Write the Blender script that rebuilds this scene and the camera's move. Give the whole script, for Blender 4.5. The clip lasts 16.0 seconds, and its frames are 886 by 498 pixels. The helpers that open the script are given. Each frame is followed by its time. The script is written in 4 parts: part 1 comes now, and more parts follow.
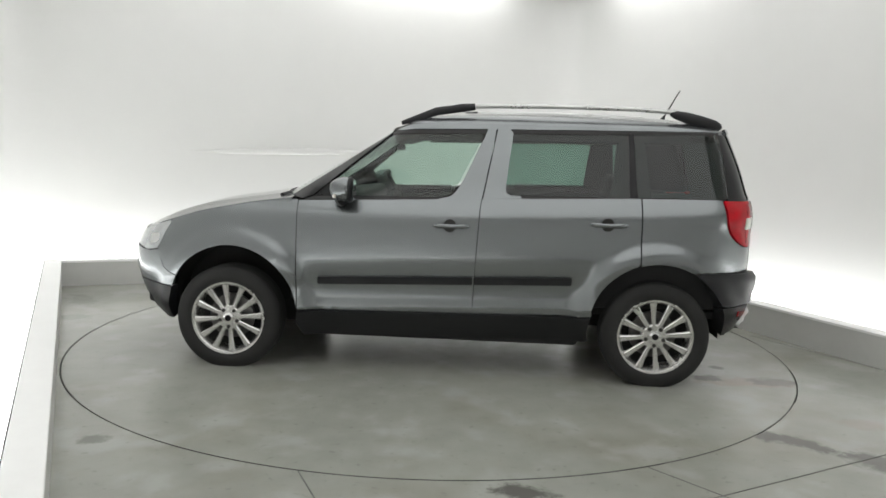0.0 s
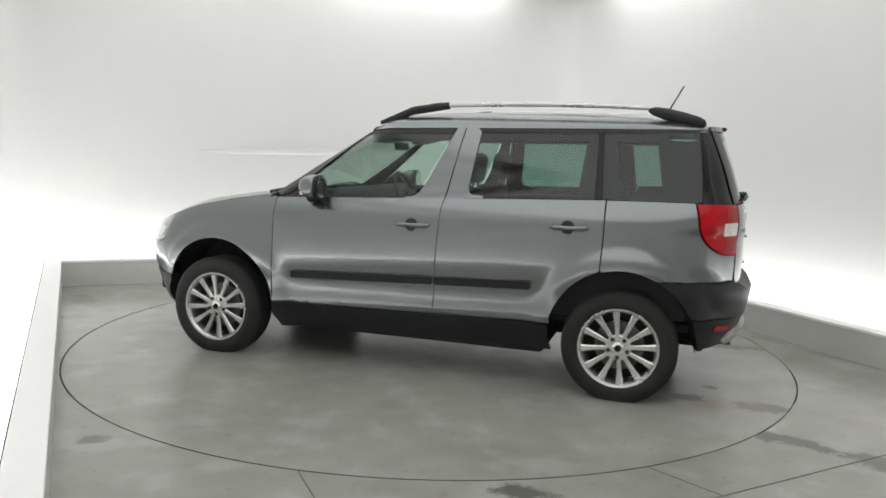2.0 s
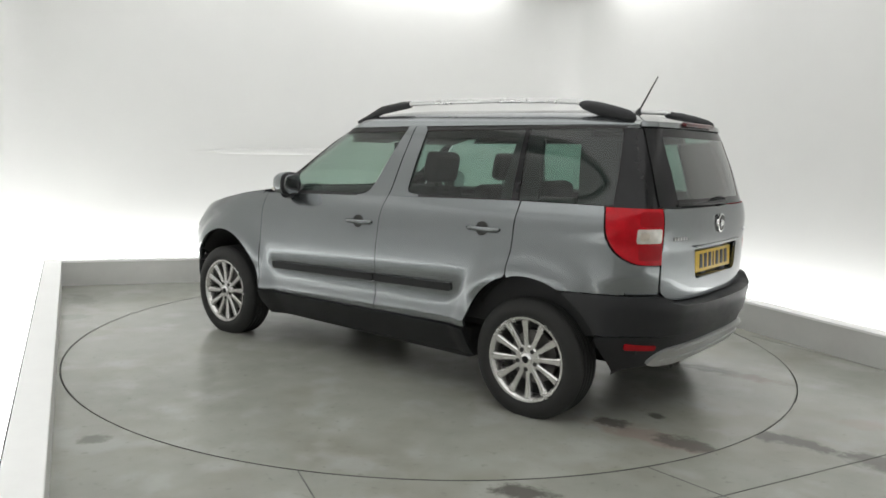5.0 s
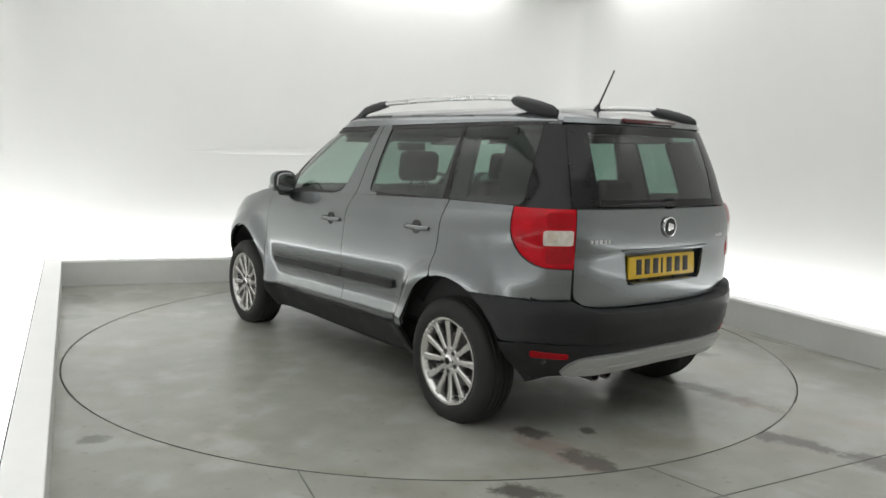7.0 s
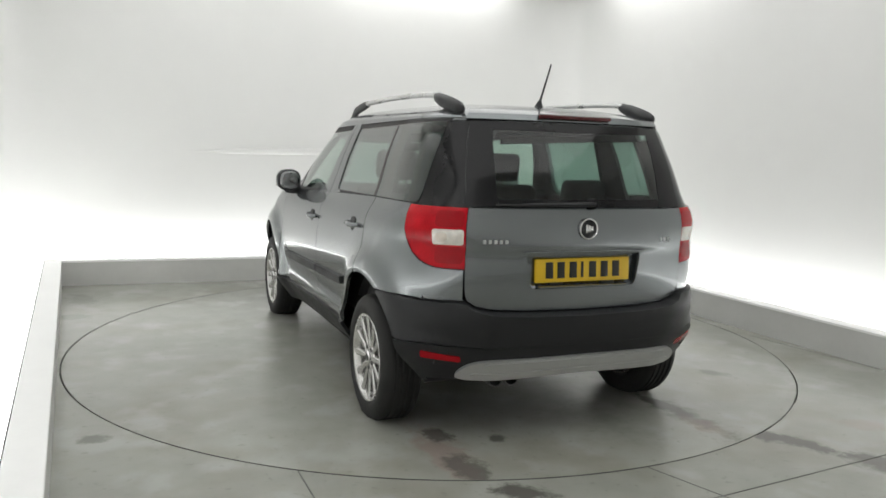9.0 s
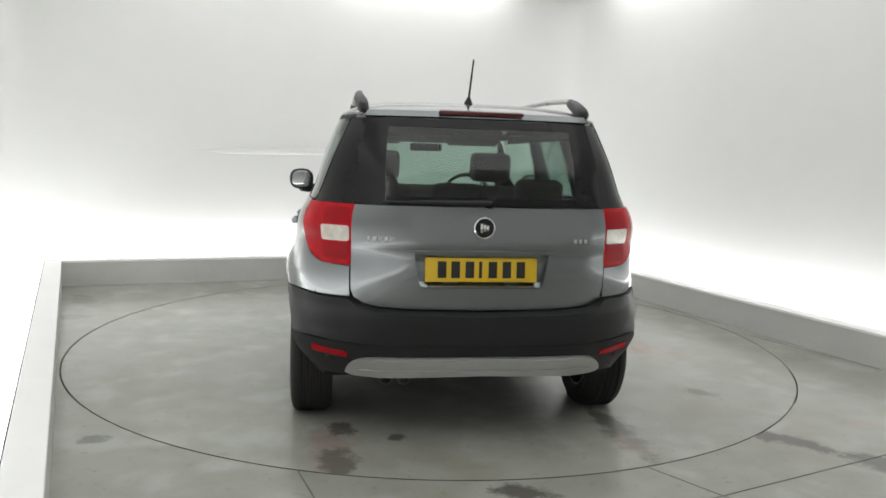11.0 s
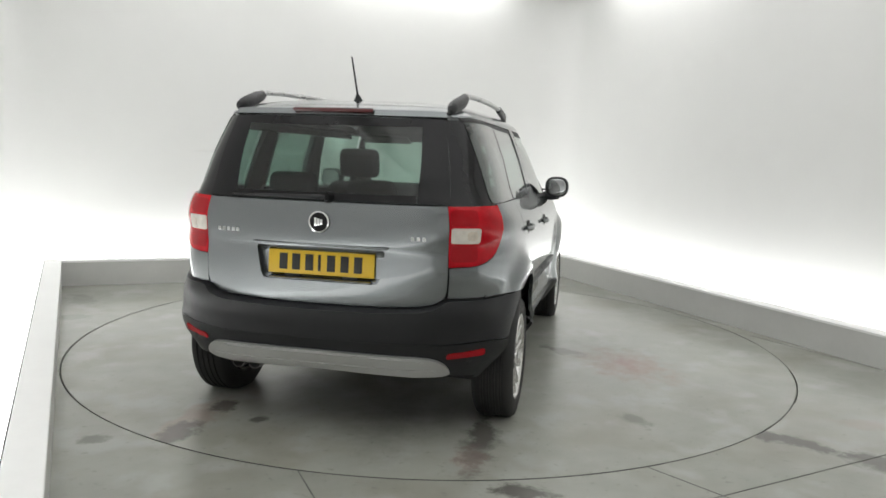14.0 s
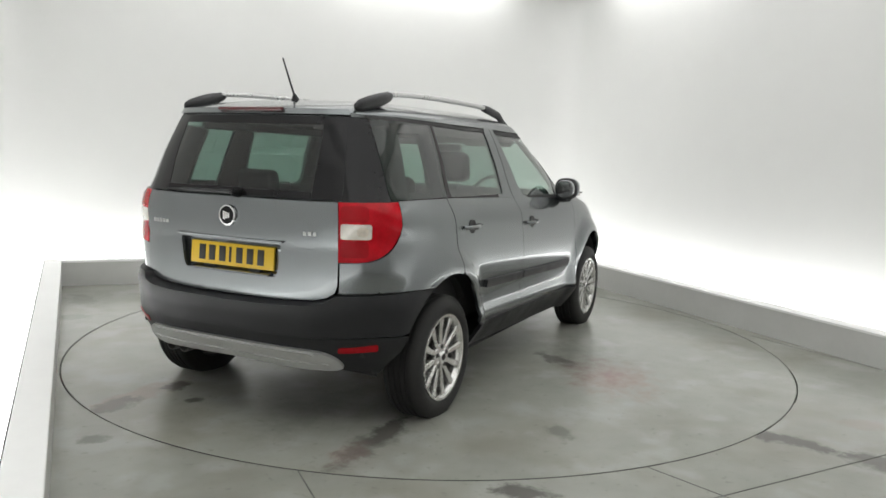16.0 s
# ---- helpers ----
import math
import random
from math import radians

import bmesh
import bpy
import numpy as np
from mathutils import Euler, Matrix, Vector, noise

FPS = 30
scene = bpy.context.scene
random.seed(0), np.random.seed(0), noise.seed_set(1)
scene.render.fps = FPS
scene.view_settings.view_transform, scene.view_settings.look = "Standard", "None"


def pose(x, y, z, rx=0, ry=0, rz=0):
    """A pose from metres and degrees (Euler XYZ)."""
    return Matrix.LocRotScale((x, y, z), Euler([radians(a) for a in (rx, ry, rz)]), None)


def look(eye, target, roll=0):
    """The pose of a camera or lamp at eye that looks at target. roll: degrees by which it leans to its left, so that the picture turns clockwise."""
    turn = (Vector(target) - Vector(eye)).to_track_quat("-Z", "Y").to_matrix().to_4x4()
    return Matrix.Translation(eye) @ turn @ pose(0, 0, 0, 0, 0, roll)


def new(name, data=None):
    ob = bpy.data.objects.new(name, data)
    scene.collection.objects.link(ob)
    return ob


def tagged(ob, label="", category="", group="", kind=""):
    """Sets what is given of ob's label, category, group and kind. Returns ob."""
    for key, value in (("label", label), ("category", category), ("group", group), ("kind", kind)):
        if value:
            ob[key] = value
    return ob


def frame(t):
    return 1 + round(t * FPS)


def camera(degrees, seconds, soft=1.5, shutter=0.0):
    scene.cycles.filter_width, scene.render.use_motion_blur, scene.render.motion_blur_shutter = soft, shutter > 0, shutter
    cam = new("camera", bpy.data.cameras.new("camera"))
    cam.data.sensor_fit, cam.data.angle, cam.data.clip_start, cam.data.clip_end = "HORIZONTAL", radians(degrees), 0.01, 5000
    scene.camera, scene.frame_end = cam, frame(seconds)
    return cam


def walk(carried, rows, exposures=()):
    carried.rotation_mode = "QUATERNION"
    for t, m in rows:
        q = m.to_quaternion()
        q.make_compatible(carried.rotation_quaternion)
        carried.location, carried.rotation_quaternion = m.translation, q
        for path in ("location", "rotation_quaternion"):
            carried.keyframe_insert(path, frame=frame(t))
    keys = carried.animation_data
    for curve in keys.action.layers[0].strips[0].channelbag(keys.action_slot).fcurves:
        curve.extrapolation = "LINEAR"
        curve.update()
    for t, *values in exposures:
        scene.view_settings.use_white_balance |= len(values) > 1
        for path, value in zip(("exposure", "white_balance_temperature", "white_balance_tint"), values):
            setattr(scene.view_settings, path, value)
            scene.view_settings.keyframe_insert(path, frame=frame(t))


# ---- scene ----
from functools import lru_cache
from mathutils.geometry import delaunay_2d_cdt

# ---- camera: fixed on a stand in the front corner of the photo booth ----
cam = camera(59.31, 16.0, soft=1.6)
EYE = (0.0, -5.5564, 1.3881)
AIM = (0.05414, -0.5989, 0.74018)
walk(cam, [(0.0, look(EYE, AIM, 1.845)), (16.0, look(EYE, AIM, 1.845))], exposures=[(0.0, 0.0), (16.0, 0.0)])

# ---- the turntable's turn: degrees at 0 s, degrees a second ----
TURN_START, TURN_RATE = 176.195, -7.0888
CAR_OFFSET = (-0.1086, 0.0716)
TABLE_R = 2.438

# plan of the booth: inner faces of the low plinth
BACK_L, BACK_R = Vector((-3.44, 1.57, 0)), Vector((1.275, 3.333, 0))
SIDE_DIR = Vector((0.417, -0.909, 0)).normalized()
LEFT_DIR = Vector((0.4215, -0.9068, 0)).normalized()
SIDE_LEN = 9.6
PLINTH_H = 0.235
TROUGH = 0.50
CEIL_Z = 3.40


# ---- world and light ----
world = bpy.data.worlds.new("world")
scene.world = world
world.use_nodes = True
world.node_tree.nodes["Background"].inputs[0].default_value = (0.8, 0.85, 0.9, 1)
world.node_tree.nodes["Background"].inputs[1].default_value = 0.02


def plan_frame(origin, along, z=0.0):
    """A pose with local x along a plinth, local y towards the wall behind it."""
    a = Vector(along).normalized()
    n = Vector((-a.y, a.x, 0))
    m = Matrix.Identity(4)
    for i in range(3):
        m[i][0], m[i][1], m[i][2], m[i][3] = a[i], n[i], (0, 0, 1)[i], origin[i]
    m[2][3] += z
    return m


BACK_LEN = (BACK_R - BACK_L).length
FRAME_BACK = plan_frame(BACK_L, BACK_R - BACK_L)
FRAME_LEFT = plan_frame(BACK_L + LEFT_DIR * SIDE_LEN, -LEFT_DIR)
FRAME_RIGHT = plan_frame(BACK_R, SIDE_DIR)
FRAME_FRONT = plan_frame(BACK_R + SIDE_DIR * SIDE_LEN, BACK_L - BACK_R)


WHITE_LAMP = (1.0, 1.0, 0.995)


def wash_lamp(name, fr, x, length, watts, out=0.05, z=3.22, wide=0.12):
    """A strip under the ceiling that washes the wall behind a plinth."""
    lamp = bpy.data.lights.new(name, "AREA")
    lamp.shape, lamp.size, lamp.size_y, lamp.energy, lamp.color = "RECTANGLE", length, wide, watts, WHITE_LAMP
    ob = new(name, lamp)
    ob.matrix_world = fr @ Matrix.Translation((x + length / 2, out, z)) @ pose(0, 0, 0, 35, 0, 0)
    return ob


wash_lamp("wash_lamp_back", FRAME_BACK, BACK_LEN - 2.6, 2.2, 5.6, 0.25, 3.25)
wash_lamp("wash_lamp_back_far", FRAME_BACK, 0.1, 2.2, 3.6, 0.25, 3.3)
wash_lamp("wash_lamp_right", FRAME_RIGHT, 0.40, 1.8, 4.8, 0.25, 3.25)
wash_lamp("wash_lamp_right_far", FRAME_RIGHT, 2.6, 5.0, 9.0, 0.25, 3.25)
wash_lamp("wash_lamp_left", FRAME_LEFT, 1.5, 7.0, 14, 0.45, 3.20, 0.6)
# one large fill lamp, added under the unseen ceiling, square with the booth
ceiling_fill = bpy.data.lights.new("unseen_ceiling_fill", "AREA")
ceiling_fill.shape, ceiling_fill.size, ceiling_fill.size_y, ceiling_fill.energy, ceiling_fill.color = "RECTANGLE", 4.4, 7.4, 92, WHITE_LAMP
new("unseen_ceiling_fill", ceiling_fill).matrix_world = FRAME_BACK @ pose(BACK_LEN / 2, -4.1, CEIL_Z - 0.05)


# ---- materials ----
def mat(name, colour, rough=0.5, metal=0.0, vary=0.08, scale=6.0, bump=0.0, bump_scale=60.0, rvary=0.08, coat=0.0,
        emit=0.0, spec=0.5, fine=0.0):
    """A surface with colour and roughness that drift at two scales, and fine relief."""
    m = bpy.data.materials.new(name)
    m.use_nodes = True
    nt = m.node_tree
    b = nt.nodes["Principled BSDF"]
    b.inputs["Metallic"].default_value = metal
    b.inputs["Specular IOR Level"].default_value = spec
    b.inputs["Coat Weight"].default_value = coat
    b.inputs["Coat Roughness"].default_value = 0.04
    tc = nt.nodes.new("ShaderNodeTexCoord")
    n1, n2 = nt.nodes.new("ShaderNodeTexNoise"), nt.nodes.new("ShaderNodeTexNoise")
    n1.inputs["Scale"].default_value, n2.inputs["Scale"].default_value = scale, scale * 9
    n1.inputs["Detail"].default_value, n2.inputs["Detail"].default_value = 5, 4
    add = nt.nodes.new("ShaderNodeMath")
    add.operation = "MULTIPLY_ADD"
    add.inputs[1].default_value = 0.4
    mixn = nt.nodes.new("ShaderNodeMapRange")
    mixn.inputs[1].default_value, mixn.inputs[2].default_value = 0.45, 0.95
    for n in (n1, n2):
        nt.links.new(tc.outputs["Object"], n.inputs["Vector"])
    nt.links.new(n2.outputs["Fac"], add.inputs[0])
    nt.links.new(n1.outputs["Fac"], add.inputs[2])
    nt.links.new(add.outputs[0], mixn.inputs[0])
    ramp = nt.nodes.new("ShaderNodeMix")
    ramp.data_type = "RGBA"
    ramp.inputs[6].default_value = (*[c * (1 - vary) for c in colour], 1)
    ramp.inputs[7].default_value = (*[min(1, c * (1 + vary)) for c in colour], 1)
    nt.links.new(mixn.outputs[0], ramp.inputs[0])
    nt.links.new(ramp.outputs[2], b.inputs["Base Color"])
    rr = nt.nodes.new("ShaderNodeMapRange")
    rr.inputs[3].default_value, rr.inputs[4].default_value = max(0.02, rough - rvary), min(1, rough + rvary)
    nt.links.new(mixn.outputs[0], rr.inputs[0])
    nt.links.new(rr.outputs[0], b.inputs["Roughness"])
    if bump:
        n3, bp = nt.nodes.new("ShaderNodeTexNoise"), nt.nodes.new("ShaderNodeBump")
        n3.inputs["Scale"].default_value = bump_scale
        bp.inputs["Strength"].default_value, bp.inputs["Distance"].default_value = 1.0, bump
        nt.links.new(tc.outputs["Object"], n3.inputs["Vector"])
        nt.links.new(n3.outputs["Fac"], bp.inputs["Height"])
        nt.links.new(bp.outputs[0], b.inputs["Normal"])
    if emit:
        b.inputs["Emission Color"].default_value = (*colour, 1)
        b.inputs["Emission Strength"].default_value = emit
    return m


def glass(name, tint, through_tint, gloss_rough=0.02):
    """A coated pane: tinted see-through with a mirror gloss that grows at a slant."""
    m = bpy.data.materials.new(name)
    m.use_nodes = True
    nt = m.node_tree
    nt.nodes.remove(nt.nodes["Principled BSDF"])
    out = nt.nodes["Material Output"]
    tr, gl, mx, fr = (nt.nodes.new(k) for k in ("ShaderNodeBsdfTransparent", "ShaderNodeBsdfGlossy", "ShaderNodeMixShader", "ShaderNodeLayerWeight"))
    tr.inputs[0].default_value = (*through_tint, 1)
    gl.inputs["Roughness"].default_value = gloss_rough
    gl.inputs["Color"].default_value = (*tint, 1)
    fr.inputs[0].default_value = 0.5
    pw, ma = nt.nodes.new("ShaderNodeMath"), nt.nodes.new("ShaderNodeMath")
    pw.operation, ma.operation = "POWER", "MULTIPLY_ADD"
    pw.inputs[1].default_value = 3.4
    ma.inputs[1].default_value, ma.inputs[2].default_value = 0.93, 0.048
    for a, b in ((fr.outputs["Facing"], pw.inputs[0]), (pw.outputs[0], ma.inputs[0]), (ma.outputs[0], mx.inputs[0]), (tr.outputs[0], mx.inputs[1]), (gl.outputs[0], mx.inputs[2]), (mx.outputs[0], out.inputs[0])):
        nt.links.new(a, b)
    return m


def floor_mat(name, stains):
    """Worn grey floor paint with tyre dirt: stains are (x, y, rx, ry, turn, strength, colour)."""
    m = mat(name, (0.32, 0.325, 0.29), rough=0.24, vary=0.14, scale=0.7, bump=0.0004, bump_scale=220, rvary=0.0)
    nt = m.node_tree
    b = nt.nodes["Principled BSDF"]
    tc = next(n for n in nt.nodes if n.type == "TEX_COORD")
    last = b.inputs["Base Color"].links[0].from_socket
    for sc, lo, hi, amount, tone in ((1.3, 0.47, 0.70, 0.55, (0.235, 0.22, 0.18)), (3.1, 0.50, 0.72, 0.6, (0.40, 0.405, 0.38)), (22.0, 0.60, 0.74, 0.35, (0.16, 0.155, 0.14))):
        nz, mr, mx = nt.nodes.new("ShaderNodeTexNoise"), nt.nodes.new("ShaderNodeMapRange"), nt.nodes.new("ShaderNodeMix")
        nz.inputs["Scale"].default_value, nz.inputs["Detail"].default_value = sc, 6.0
        mr.interpolation_type = "SMOOTHSTEP"
        mr.inputs[1].default_value, mr.inputs[2].default_value, mr.inputs[4].default_value = lo, hi, amount
        mx.data_type = "RGBA"
        mx.inputs[7].default_value = (*tone, 1)
        nt.links.new(tc.outputs["Object"], nz.inputs["Vector"])
        nt.links.new(nz.outputs["Fac"], mr.inputs[0])
        nt.links.new(mr.outputs[0], mx.inputs[0])
        nt.links.new(last, mx.inputs[6])
        last = mx.outputs[2]
    wob = nt.nodes.new("ShaderNodeTexNoise")
    wob.inputs["Scale"].default_value, wob.inputs["Detail"].default_value = 7.0, 8.0
    wob.inputs["Roughness"].default_value = 0.7
    nt.links.new(tc.outputs["Object"], wob.inputs["Vector"])
    for x, y, rx, ry, turn, strength, colour in stains:
        mp = nt.nodes.new("ShaderNodeMapping")
        mp.vector_type = "TEXTURE"
        mp.inputs[1].default_value = (x, y, 0)
        mp.inputs[2].default_value = (0, 0, radians(turn))
        mp.inputs[3].default_value = (rx, ry, 1)
        ln = nt.nodes.new("ShaderNodeVectorMath")
        ln.operation = "LENGTH"
        nt.links.new(tc.outputs["Object"], mp.inputs[0])
        nt.links.new(mp.outputs[0], ln.inputs[0])
        ad = nt.nodes.new("ShaderNodeMath")
        ad.operation = "MULTIPLY_ADD"
        ad.inputs[1].default_value = 3.2
        nt.links.new(wob.outputs["Fac"], ad.inputs[0])
        nt.links.new(ln.outputs["Value"], ad.inputs[2])
        mr = nt.nodes.new("ShaderNodeMapRange")
        mr.interpolation_type = "SMOOTHSTEP"
        mr.inputs[1].default_value, mr.inputs[2].default_value = (1.3, 3.0) if ry >= 0.2 else (2.1, 2.8)
        mr.inputs[3].default_value, mr.inputs[4].default_value = strength, 0.0
        nt.links.new(ad.outputs[0], mr.inputs[0])
        mx = nt.nodes.new("ShaderNodeMix")
        mx.data_type = "RGBA"
        nt.links.new(mr.outputs[0], mx.inputs[0])
        nt.links.new(last, mx.inputs[6])
        mx.inputs[7].default_value = (*colour, 1)
        last = mx.outputs[2]
    nt.links.new(last, b.inputs["Base Color"])
    return m


DIRT, RUST = (0.10, 0.095, 0.085), (0.30, 0.22, 0.20)
M_WALL = mat("white_booth_lining", (0.80, 0.80, 0.785), rough=0.65, vary=0.02, scale=0.5, bump=0.004, bump_scale=1.6)
M_PLINTH = mat("grey_white_plinth_paint", (0.60, 0.60, 0.58), rough=0.45, vary=0.05, scale=2.0, bump=0.0004)
M_LEDGE = mat("white_ledge_paint", (0.90, 0.90, 0.89), rough=0.45, vary=0.02)
M_CEIL = mat("white_ceiling", (0.8, 0.8, 0.79), rough=0.7, vary=0.02)
M_FLOOR = floor_mat("worn_grey_floor_paint", [
    (1.80, -1.87, 0.26, 0.085, -38, 0.9, DIRT), (2.10, -2.13, 0.20, 0.10, -38, 0.8, DIRT), (0.40, -2.53, 0.14, 0.07, -15, 0.9, DIRT),
    (-1.55, -2.10, 0.07, 0.06, 20, 0.6, DIRT), (-2.75, 0.35, 0.16, 0.10, 0, 0.35, DIRT), (2.3, -1.6, 0.16, 0.08, 0, 0.3, RUST),
    (-3.0, 1.0, 0.3, 0.12, -60, 0.3, DIRT)])
M_TABLE = floor_mat("worn_grey_turntable_paint", [
    (1.80, 0.56, 0.30, 0.06, 3, 0.8, DIRT), (2.15, 0.55, 0.16, 0.09, 0, 0.65, RUST), (2.0, 0.57, 0.40, 0.10, 0, 0.45, DIRT),
    (1.95, -0.87, 0.36, 0.10, -4, 0.55, RUST), (1.75, -0.82, 0.10, 0.07, 0, 0.8, DIRT), (2.15, -0.85, 0.18, 0.08, 0, 0.7, DIRT),
    (0.33, 1.37, 0.40, 0.27, 20, 0.95, (0.31, 0.20, 0.18)), (0.0, 1.15, 0.5, 0.3, 20, 0.35, DIRT), (1.75, 0.1, 0.5, 0.25, 0, 0.3, DIRT), (0.09, 0.95, 0.16, 0.08, 60, 0.7, DIRT), (1.89, -0.57, 0.05, 0.05, 0, 0.8, DIRT),
    (1.42, 1.32, 0.10, 0.06, 40, 0.5, DIRT)])
# near-black colour that stands for the shade inside narrow gaps
M_GAP_SHADE = mat("black_gap_shade", (0.012, 0.012, 0.012), rough=0.8)
M_EDGE = mat("worn_steel_edge", (0.13, 0.13, 0.12), rough=0.6, vary=0.4, scale=2.0)
M_FILL = mat("packed_grey_dirt", (0.22, 0.215, 0.19), rough=0.75, vary=0.25, scale=5.0)
M_JOINT = mat("dark_joint_sealant", (0.10, 0.10, 0.09), rough=0.7, vary=0.3)
M_PAINT = mat("grey_metallic_paint", (0.208, 0.223, 0.229), rough=0.27, metal=0.85, vary=0.02, scale=3, coat=0.85, rvary=0.0)
M_PAINT.node_tree.nodes["Principled BSDF"].inputs["Specular Tint"].default_value = (0.45, 0.45, 0.45, 1)
M_BLACK = mat("black_textured_plastic", (0.0155, 0.016, 0.0175), rough=0.42, vary=0.15, bump=0.0004, bump_scale=500, spec=0.35)
M_GLOSSBLACK = mat("gloss_black_trim", (0.009, 0.009, 0.010), rough=0.12, vary=0.1, rvary=0.03, spec=0.3)
M_RUBBER = mat("tyre_rubber", (0.017, 0.017, 0.0165), rough=0.75, vary=0.25, scale=12, bump=0.0006, bump_scale=300)
M_SEAL = mat("rubber_seal", (0.02, 0.02, 0.02), rough=0.6)
M_ALLOY = mat("silver_alloy", (0.66, 0.655, 0.64), rough=0.23, metal=0.85, vary=0.04, coat=0.3)
M_STEEL = mat("dull_brake_steel", (0.16, 0.155, 0.15), rough=0.4, metal=0.9, vary=0.15)
M_CHROME = mat("chrome", (0.80, 0.80, 0.80), rough=0.08, metal=1.0, vary=0.03, rvary=0.02)
M_MIRROR = mat("mirror_glass", (0.45, 0.46, 0.47), rough=0.04, metal=1.0, vary=0.02, rvary=0.01)
M_SILVER = mat("brushed_silver_rail", (0.55, 0.55, 0.545), rough=0.30, metal=0.8, vary=0.03)
M_SKID = mat("silver_skid_paint", (0.50, 0.505, 0.50), rough=0.33, metal=0.6, vary=0.02, scale=2.0, rvary=0.0)
M_RED = mat("red_lamp_lens", (0.47, 0.004, 0.012), rough=0.09, vary=0.22, scale=14, coat=0.0, rvary=0.03, spec=0.26)
M_REDDEEP = mat("deep_red_lens", (0.34, 0.004, 0.010), rough=0.12, vary=0.15, coat=0.0, spec=0.3)
M_BRAKE = mat("dark_red_lens", (0.08, 0.010, 0.012), rough=0.2, vary=0.1, coat=0.3)
M_CLEAR = mat("clear_lamp_lens", (0.66, 0.62, 0.56), rough=0.15, vary=0.15, scale=30, coat=1.0)
M_AMBER = mat("pale_amber_bulb", (0.60, 0.53, 0.45), rough=0.2, vary=0.2, scale=30, coat=1.0)
M_HEAD = mat("headlamp_reflector", (0.52, 0.54, 0.55), rough=0.12, metal=0.6, vary=0.2, scale=14, coat=1.0)
M_PLATE = mat("yellow_plate", (0.72, 0.47, 0.02), rough=0.35, vary=0.03)
M_INK = mat("black_plate_ink", (0.015, 0.015, 0.013), rough=0.5)
M_SEAT = mat("charcoal_seat_fabric", (0.030, 0.030, 0.032), rough=0.9, vary=0.2, scale=20, bump=0.001, bump_scale=300)
M_CABIN = mat("dark_cabin_plastic", (0.022, 0.022, 0.023), rough=0.7, vary=0.1)
M_HEADLINER = mat("grey_headliner", (0.075, 0.075, 0.072), rough=0.9, vary=0.05)
M_UNDER = mat("dirty_underbody", (0.02, 0.02, 0.02), rough=0.85, vary=0.3)
G_FRONT = glass("pale_green_glass", (1, 1, 1), (0.60, 0.72, 0.66))
G_TAIL = glass("tinted_tailgate_glass", (1, 1, 1), (0.42, 0.54, 0.49))
G_REAR = glass("dark_privacy_glass", (1, 1, 1), (0.30, 0.43, 0.38))


# ---- mesh helpers ----
def finish(name, bm, material, parent=None, label="", smooth=True, sharp=35):
    bm.normal_update()
    me = bpy.data.meshes.new(name)
    if smooth:
        for f in bm.faces:
            f.smooth = True
        for e in bm.edges:
            if len(e.link_faces) == 2 and e.calc_face_angle(0) > radians(sharp):
                e.smooth = False
    bm.to_mesh(me)
    bm.free()
    me.materials.append(material)
    ob = new(name, me)
    ob.parent = parent
    if label:
        ob["label"] = label
    return ob


def part(name, bm, material, parent, label="", smooth=True, sharp=35):
    return finish(name, bm, material, parent, label, smooth, sharp)


def box(sx, sy, sz, at=(0, 0, 0), turn=(0, 0, 0), bevel=0.0, seg=2, bm=None):
    bm = bm or bmesh.new()
    m = pose(*at, *turn) @ Matrix.Diagonal((sx, sy, sz, 1))
    g = bmesh.ops.create_cube(bm, size=1, matrix=m)
    if bevel:
        es = {e for v in g["verts"] for e in v.link_edges}
        bmesh.ops.bevel(bm, geom=list(es), offset=bevel, segments=seg, affect="EDGES", profile=0.5)
    return bm


def revolve(profile, axis_m, seg=48, bm=None, closed=False):
    """Turns (r, h) round local z of axis_m."""
    bm = bm or bmesh.new()
    rings = [[bm.verts.new(axis_m @ Vector((r * math.cos(2 * math.pi * k / seg), r * math.sin(2 * math.pi * k / seg), h))) for k in range(seg)]
             for r, h in profile]
    pairs = list(zip(rings, rings[1:])) + ([(rings[-1], rings[0])] if closed else [])
    for a, b in pairs:
        for k in range(seg):
            bm.faces.new((a[k], a[(k + 1) % seg], b[(k + 1) % seg], b[k]))
    if not closed:
        for r, ring in ((profile[0], rings[0]), (profile[-1], rings[-1])):
            if r[0] > 1e-5:
                bm.faces.new(ring)
    bmesh.ops.recalc_face_normals(bm, faces=bm.faces)
    return bm


def sweep(points, radii, seg=10, bm=None, squash=1.0):
    """A tube along points; radii one each."""
    bm = bm or bmesh.new()
    pts = [Vector(p) for p in points]
    rings = []
    for i, p in enumerate(pts):
        d = (pts[min(i + 1, len(pts) - 1)] - pts[max(i - 1, 0)]).normalized()
        side = d.cross(Vector((0, 0, 1)))
        side = side.normalized() if side.length > 1e-4 else Vector((1, 0, 0))
        up = side.cross(d)
        rings.append([bm.verts.new(p + radii[i] * (math.cos(2 * math.pi * k / seg) * side * squash + math.sin(2 * math.pi * k / seg) * up)) for k in range(seg)])
    for a, b in zip(rings, rings[1:]):
        for k in range(seg):
            bm.faces.new((a[k], a[(k + 1) % seg], b[(k + 1) % seg], b[k]))
    bm.faces.new(rings[0])
    bm.faces.new(rings[-1])
    bmesh.ops.recalc_face_normals(bm, faces=bm.faces)
    return bm


def thing(name, label, category, m=None, group="", kind=""):
    ob = new(name)
    ob.empty_display_size = 0.1
    if m is not None:
        ob.matrix_world = m
    return tagged(ob, label, category, group, kind)


